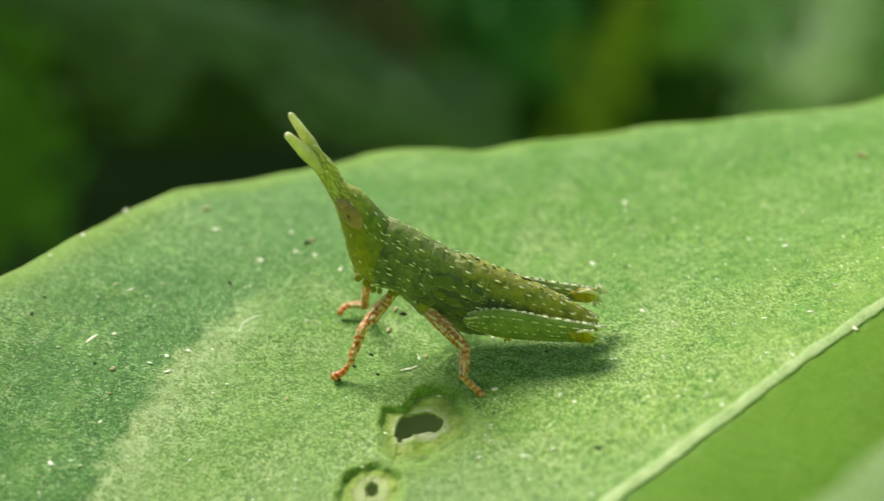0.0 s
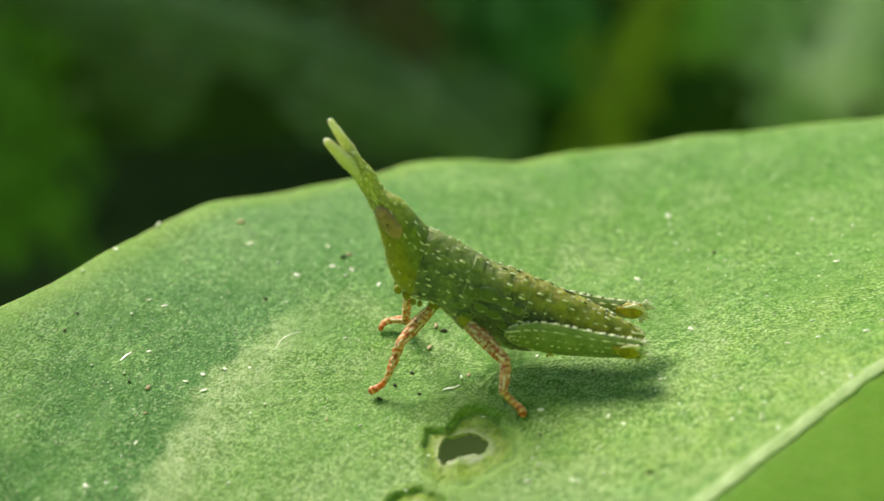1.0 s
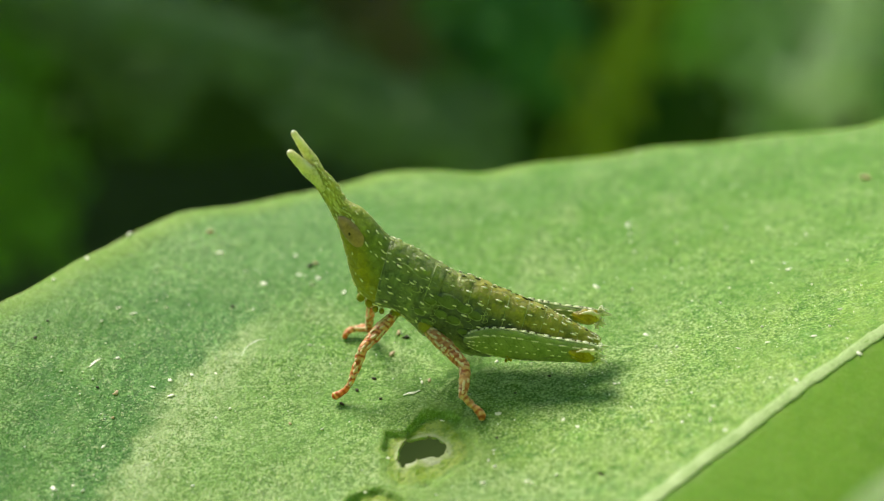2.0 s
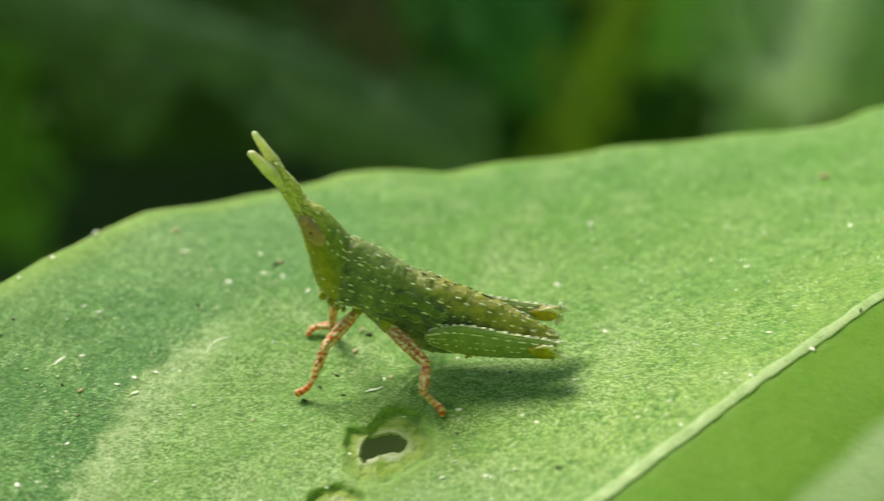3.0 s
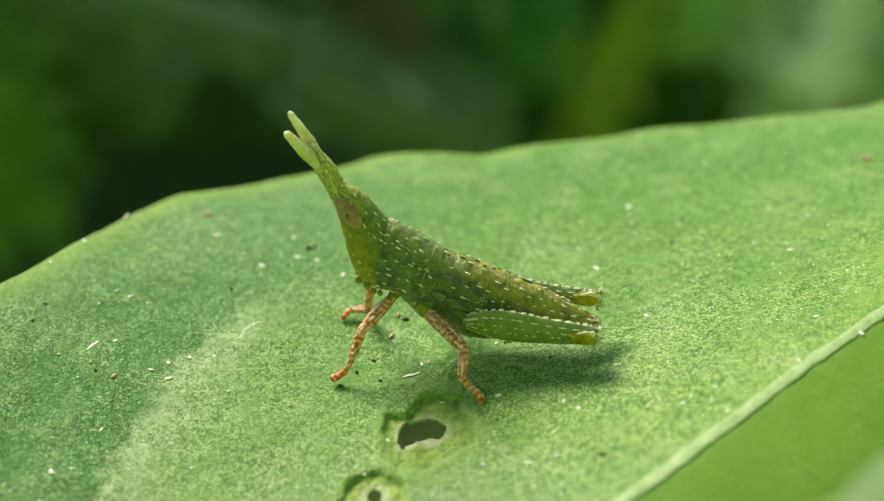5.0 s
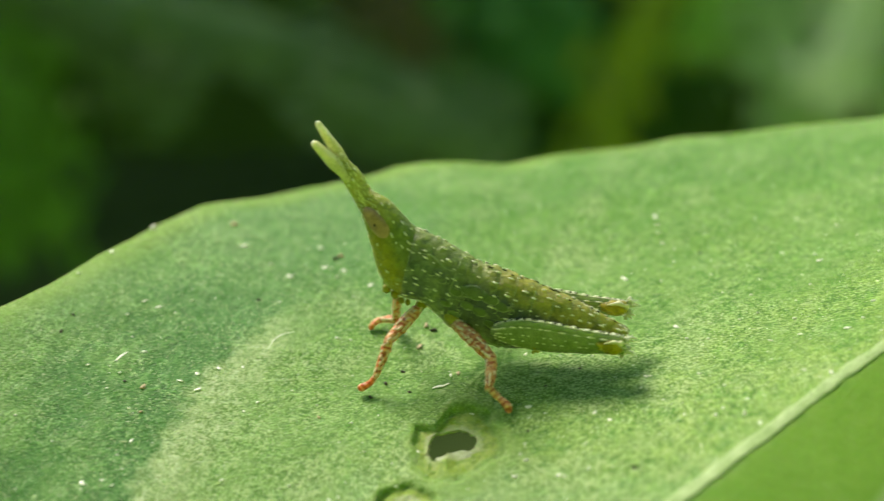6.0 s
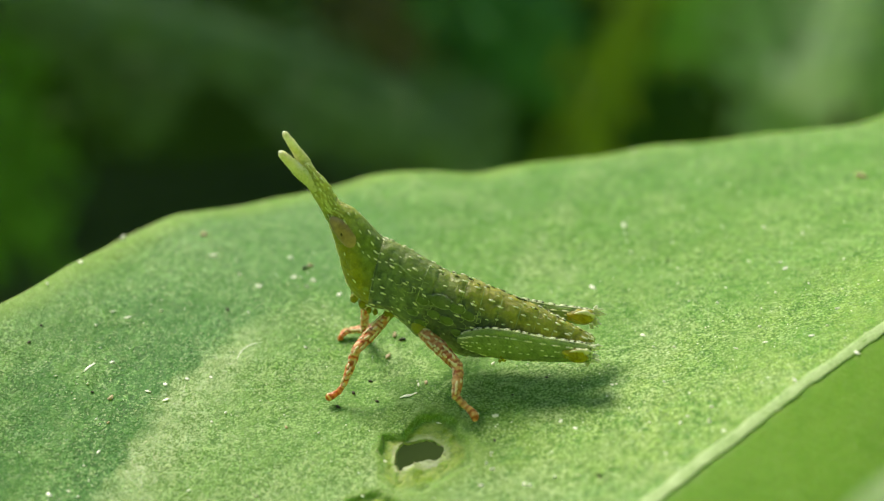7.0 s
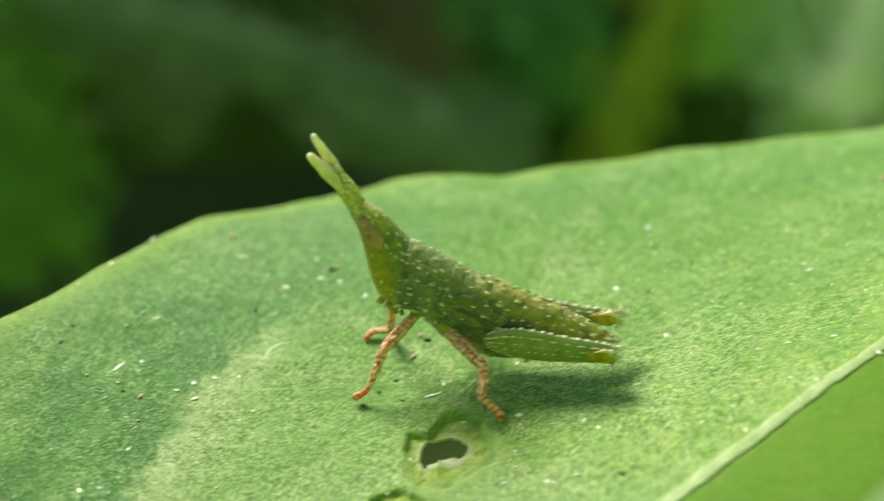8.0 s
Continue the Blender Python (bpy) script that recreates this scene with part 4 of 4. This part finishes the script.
# ---- grains, fibres and dust on the leaf: x, y, size in mm ----
WHITE_AT = ((-10.42, 8.25, 0.15), (-7.15, 8.43, 0.13), (-6.82, 6.84, 0.11), (-6.00, 6.66, 0.13), (-8.26, 6.09, 0.13), (-13.29, 3.47, 0.11), (-13.91, 3.74, 0.09), (-13.41, 0.86, 0.11), (-13.09, -3.67, 0.09), (-14.49, -5.65, 0.11), (-13.82, -5.48, 0.07), (-14.61, -6.93, 0.07), (-11.20, -0.22, 0.11), (-11.78, -0.64, 0.11), (-11.02, -1.04, 0.13), (-10.43, 0.21, 0.11), (-9.51, 0.30, 0.07), (-4.83, 5.62, 0.11), (1.45, 0.60, 0.13), (1.41, -2.60, 0.13), (0.77, -6.27, 0.15), (3.74, -3.48, 0.11), (7.73, -5.04, 0.09), (8.04, -4.72, 0.09), (11.77, -4.20, 0.13), (13.08, -1.25, 0.11), (14.41, 0.33, 0.13), (14.11, -3.22, 0.13), (13.50, 4.56, 0.11), (18.34, 6.87, 0.15))
WHITE_AT_2 = ((7.70, 10.44, 0.17), (5.76, 5.23, 0.15), (7.31, 1.27, 0.11), (10.46, -0.85, 0.09), (11.50, -0.92, 0.09), (8.91, -4.45, 0.09), (-14.55, 9.22, 0.13), (-15.86, 6.82, 0.10), (-16.85, 5.12, 0.09), (-3.37, -6.03, 0.07), (-0.66, -2.64, 0.07), (-9.20, -2.01, 0.09), (-2.62, -4.40, 0.07), (-1.45, -0.37, 0.09), (5.78, -1.75, 0.09), (4.22, -4.04, 0.09), (2.25, -6.60, 0.09))
BLACK_AT = ((-13.85, -0.85, 0.09), (-16.73, 1.45, 0.09), (-16.47, 2.45, 0.09), (-2.13, 2.51, 0.13), (-3.31, -0.01, 0.11), (-3.94, -0.68, 0.11), (-3.01, -1.23, 0.09), (2.09, -1.48, 0.07), (3.43, -0.69, 0.07), (1.33, -3.98, 0.07), (4.73, -6.99, 0.11), (16.30, -1.43, 0.11), (-6.44, 7.54, 0.15), (9.10, 6.85, 0.11), (-4.49, -1.39, 0.09), (-9.37, 4.46, 0.11))
TAN_AT = ((-11.11, 9.92, 0.20), (-6.22, 7.78, 0.15), (-13.12, -1.07, 0.11), (-13.00, -2.28, 0.09), (-2.44, 2.79, 0.15), (-2.67, 1.57, 0.13), (18.82, 12.73, 0.30), (-6.36, -2.34, 0.09), (-1.16, -0.29, 0.09))


def grain_mesh(name, material, seed, flat):
    bm = bmesh.new()
    blob(bm, (0, 0, 0), (1.0, 0.75, flat), 0, 0.7, 2, seed)
    for v in bm.verts:
        v.co *= 1000
    mesh_owner = part(name, bm, material)
    mesh = mesh_owner.data
    bpy.data.objects.remove(mesh_owner)
    return mesh


def strew(name, places, material, label, flat):
    rng = random.Random(len(places))
    meshes = [grain_mesh(name, material, k * 3.1, flat) for k in range(4)]
    for x, y, size in places:
        ob = new(name, rng.choice(meshes))
        r = size * 0.95 * MM
        ob.matrix_world = Matrix.Translation((x * MM, y * MM, (skin_height(x, y) + size * 0.62 * flat * 0.5) * MM)) @ Matrix.Rotation(rng.random() * 6, 4, "Z") @ Matrix.Rotation(rng.uniform(-0.4, 0.4), 4, "X") @ Matrix.Diagonal((r * rng.uniform(0.8, 1.5), r * rng.uniform(0.55, 1.0), r * 0.8, 1))
        tagged(ob, label, "debris", name + "s on the leaf")


strew("white_grain", WHITE_AT + WHITE_AT_2, WHITE, "tiny white grain of debris lying on the leaf", 0.32)
strew("dark_grain", BLACK_AT, BLACK, "tiny black grain of dirt lying on the leaf", 0.7)
strew("tan_grain", TAN_AT, TAN, "tiny tan crumb lying on the leaf", 0.6)


def build_fibres():
    for points, r, name, label in (
        (((-8.63, 1.28), (-8.47, 1.87), (-8.12, 2.24), (-7.73, 2.40)), 0.017, "fibre", "curved pale fibre lying on the leaf"),
        (((-14.37, 0.16), (-14.22, 0.50), (-14.05, 0.74)), 0.045, "fibre", "short pale fibre lying on the leaf"),
        (((-2.15, -1.10), (-1.95, -1.02), (-1.75, -1.0), (-1.5, -0.86)), 0.05, "white_flake", "white curled flake lying on the leaf"),
        (((8.95, -6.15), (9.0, -6.1), (9.03, -6.05)), 0.05, "white_flake", "small white flake lying on the leaf"),
            ):
        bm = bmesh.new()
        line = spline(points, 6)
        loops = []
        for k, p in enumerate(line):
            way = line[min(k + 1, len(line) - 1)] - line[max(k - 1, 0)]
            across = np.array((-way[1], way[0])) / math.hypot(*way)
            thin = 0.35 + 0.65 * math.sin(math.pi * (k + 0.5) / len(line)) + 0.3 * noise.noise(Vector((k * 0.8, r * 90, 0)))
            loop = []
            for q in range(8):
                t = math.pi * q / 4
                x, y = p + across * r * 1.3 * thin * math.cos(t)
                loop.append((x, y, skin_height(x, y) + r * 0.35 + 0.30 * r * thin * math.sin(t)))
            loops.append(loop)
        rings(bm, loops)
        tagged(part(name, bm, WHITE), label, "debris")


build_fibres()


def build_dust():
    rng = random.Random(5)
    bm = bmesh.new()
    for _ in range(1050):
        x, y = rng.uniform(-18.5, 24), rng.uniform(-12, 19)
        across = (np.array((x, y)) - RIB_AT) @ RIB_SIDE
        if across < 0.4 or across > 22 or any(math.hypot(x - c[0], y - c[1]) < 2.1 for c, _, _ in HOLES):
            continue
        r = 0.016 + 0.045 * rng.random() ** 3
        blob(bm, (x, y, skin_height(x, y) + r * 0.4), (r * rng.uniform(0.8, 1.6), r, r * 0.7), rng.random() * 3, 0.5, 1, rng.random() * 9)
    tagged(part("dust", bm, WHITE), "fine whitish dust scattered over the leaf", "dust", kind="stuff")


build_dust()


# ---- foliage far behind ----
def foliage(name, a, b):
    return plain(name, a, b, 0.03, 0.7, gloss=0.08, depth_mm=1.5)


# light and shade are painted in: SHADE darkened, MIDDLE, MIST and PALE lifted
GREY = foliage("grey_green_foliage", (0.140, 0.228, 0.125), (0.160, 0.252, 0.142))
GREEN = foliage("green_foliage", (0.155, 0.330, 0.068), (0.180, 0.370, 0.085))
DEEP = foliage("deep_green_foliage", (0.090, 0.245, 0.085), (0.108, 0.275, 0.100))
SHADE = foliage("painted_shade_foliage", (0.040, 0.105, 0.022), (0.052, 0.125, 0.030))
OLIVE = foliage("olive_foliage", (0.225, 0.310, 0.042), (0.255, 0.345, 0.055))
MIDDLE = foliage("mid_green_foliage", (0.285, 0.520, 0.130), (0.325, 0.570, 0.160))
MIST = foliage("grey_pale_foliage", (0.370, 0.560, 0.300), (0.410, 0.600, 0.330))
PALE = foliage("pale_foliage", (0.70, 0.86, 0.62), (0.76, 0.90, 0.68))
BROWN = foliage("withered_foliage", (0.150, 0.138, 0.080), (0.190, 0.172, 0.100))


def lens_leaf(bm, foot, way, out, length, width, rows=6):
    """One small leaf, folded along its middle and bent over."""
    side = way.cross(out).normalized()
    grid = []
    for i in range(rows + 1):
        t = i / rows
        w = 0.5 * width * math.sin(math.pi * (0.04 + 0.93 * t)) ** 0.8
        c = foot + way * length * t - out * 0.18 * length * t * t
        grid.append([bm.verts.new(c + side * w * s + out * 0.25 * w * abs(s)) for s in (-1, 0, 1)])
    for p, q in zip(grid, grid[1:]):
        for k in range(2):
            bm.faces.new((p[k], q[k], q[k + 1], p[k + 1]))


def shrub(a, b, width, material, label, seed, leaves, size, blade=0.0):
    """A shoot from a to b (mm) set with small leaves, denser along its middle; blade: width of a single long leaf that it ends in."""
    rng = random.Random(seed)
    a, b = Vector(a), Vector(b)
    axis = b - a
    way = axis.normalized()
    facing = Vector((0, -0.86, 0.5))
    facing = (facing - way * facing.dot(way)).normalized()
    side = way.cross(facing)
    plant = tagged(new("background_shoot"), label, "plant", "foliage far behind")

    def spine(t):
        return a + axis * t + side * width * 0.10 * math.sin(3.0 * t + seed) + facing * 0.04 * axis.length * math.sin(math.pi * t)

    bm = bmesh.new()
    tube(bm, [spine(k / 6) for k in range(7)], [0.9 - 0.1 * k for k in range(7)], 8, 3)
    part("stem", bm, material, plant)
    bm = bmesh.new()
    for _ in range(leaves):
        t = rng.uniform(-0.04, 1.04)
        foot = spine(t) + side * rng.gauss(0, 0.36 * width) + facing * rng.gauss(0, 0.3 * width) - way * size * 0.5
        out = (facing + Vector([rng.gauss(0, 0.18) for _ in range(3)])).normalized()
        go = way * rng.choice((1, 1, -1)) + side * rng.gauss(0, 0.45)
        go = (go - out * go.dot(out)).normalized()
        long = size * rng.uniform(0.7, 1.4)
        lens_leaf(bm, foot, go, out, long, long * rng.uniform(0.28, 0.42))
    part("foliage", bm, material, plant)["kind"] = "stuff"
    if blade:
        bm = bmesh.new()
        grid = []
        for i in range(31):
            t = i / 30
            w = 0.5 * blade * math.sin(math.pi * (0.05 + 0.92 * t)) ** 0.6
            c = spine(t) + facing * 0.3 * width
            grid.append([bm.verts.new(c + side * w * s - facing * 0.3 * w * s * s) for s in (-1, -0.5, 0, 0.5, 1)])
        for p, q in zip(grid, grid[1:]):
            for k in range(4):
                bm.faces.new((p[k], q[k], q[k + 1], p[k + 1]))
        part("blade", bm, material, plant, "long curved leaf blade")


shrub((-190, 549, -130), (-189, 473, -270), 36, GREEN, "blurred green shoot standing upright in the shade", 1, 510, 10.4)
shrub((-215, 509, -119), (-211, 438, -250), 34, GREEN, "blurred green shoot standing upright in the shade", 2, 510, 10.4, 30)
shrub((-182, 494, -152), (19, 465, -207), 24, GREY, "blurred grey-green leaf hanging across dark undergrowth", 3, 390, 10.4, 23)
shrub((-52, 432, -180), (20, 424, -200), 20, GREY, "blurred grey-green leaf tip low in the shade", 17, 210, 9.28, 12)
shrub((-192, 581, -160), (-110, 560, -200), 26, GREY, "blurred grey-green leaf in the shade", 4, 270, 11.6, 18)
shrub((-168, 522, -181), (-119, 506, -212), 28, GREY, "blurred grey-green shoot in the shade", 18, 180, 10.4)
shrub((-72, 628, -156), (-5, 585, -236), 28, BROWN, "blurred brownish withered shoot in the shade", 5, 270, 10.4)
shrub((20, 675, -155), (43, 644, -213), 70, GREEN, "blurred broad green shoot behind the others", 6, 450, 13.9, 66)
shrub((34, 642, -175), (48, 602, -249), 62, DEEP, "blurred deep green shoot behind the others", 7, 450, 13.9, 50)
shrub((20, 673, -243), (45, 637, -309), 60, SHADE, "blurred low dark green shoot with shade painted into its colour", 8, 180, 15.1)
shrub((96, 512, -123), (54, 456, -224), 19, OLIVE, "blurred olive leaf blade rising obliquely", 9, 138, 11.6, 17)
shrub((113, 554, -129), (106, 530, -173), 14, MIDDLE, "blurred fresh green leaf tip", 10, 60, 10.4)
shrub((125, 645, -214), (122, 606, -285), 36, SHADE, "blurred low dark green shoot with shade painted into its colour", 11, 180, 10.4)
shrub((141, 614, -146), (135, 573, -220), 36, MIDDLE, "blurred mid-green shoot with some light painted into its colour", 12, 450, 10.4)
shrub((158, 569, -187), (164, 535, -250), 34, MIST, "blurred grey-green shoot with some light painted into its colour", 13, 390, 10.4)
shrub((166, 600, -120), (166, 560, -190), 26, MIST, "blurred grey-green shoot with some light painted into its colour", 16, 240, 10.4)
shrub((189, 555, -130), (167, 509, -213), 20, PALE, "blurred pale green leaf with light painted into its colour", 14, 270, 10.4, 16)
shrub((226, 614, -147), (214, 562, -243), 34, MIST, "blurred grey-green shoot with some light painted into its colour", 15, 330, 10.4)


def build_backdrop():
    """Undergrowth beyond the leaf, low and with its shade painted dark; behind the camera a taller, unseen green wall,
    added to bounce sunlight.
    """
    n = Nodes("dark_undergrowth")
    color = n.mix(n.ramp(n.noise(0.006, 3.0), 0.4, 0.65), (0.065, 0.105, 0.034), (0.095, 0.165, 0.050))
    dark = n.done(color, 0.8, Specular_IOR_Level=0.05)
    # unseen bright green wall, added as greenish fill for the insect's near side
    bounce = plain("bounce_green", (0.24, 0.38, 0.050), (0.32, 0.47, 0.075), 0.012, 0.8, gloss=0.1)
    for name, first, last, top, material, label in (("backdrop", -100, 100, 30, dark, "dark undergrowth far behind with shade painted into its colour"), ("backdrop", 100, 260, 620, bounce, "unseen green wall added to bounce light from behind the camera")):
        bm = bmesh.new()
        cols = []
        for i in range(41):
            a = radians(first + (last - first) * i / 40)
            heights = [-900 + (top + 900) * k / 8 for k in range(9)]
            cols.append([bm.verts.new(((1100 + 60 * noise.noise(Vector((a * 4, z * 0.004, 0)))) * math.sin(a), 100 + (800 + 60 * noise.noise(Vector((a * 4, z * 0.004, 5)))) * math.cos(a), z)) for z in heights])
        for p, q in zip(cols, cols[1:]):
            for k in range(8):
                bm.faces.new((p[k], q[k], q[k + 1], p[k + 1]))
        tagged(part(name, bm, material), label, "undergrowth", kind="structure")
    bm = bmesh.new()
    bmesh.ops.create_grid(bm, x_segments=20, y_segments=20, size=40000)
    for v in bm.verts:
        v.co.z = -420
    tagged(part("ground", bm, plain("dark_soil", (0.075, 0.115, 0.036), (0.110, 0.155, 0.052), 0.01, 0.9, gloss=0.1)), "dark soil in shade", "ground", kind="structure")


build_backdrop()
motions()
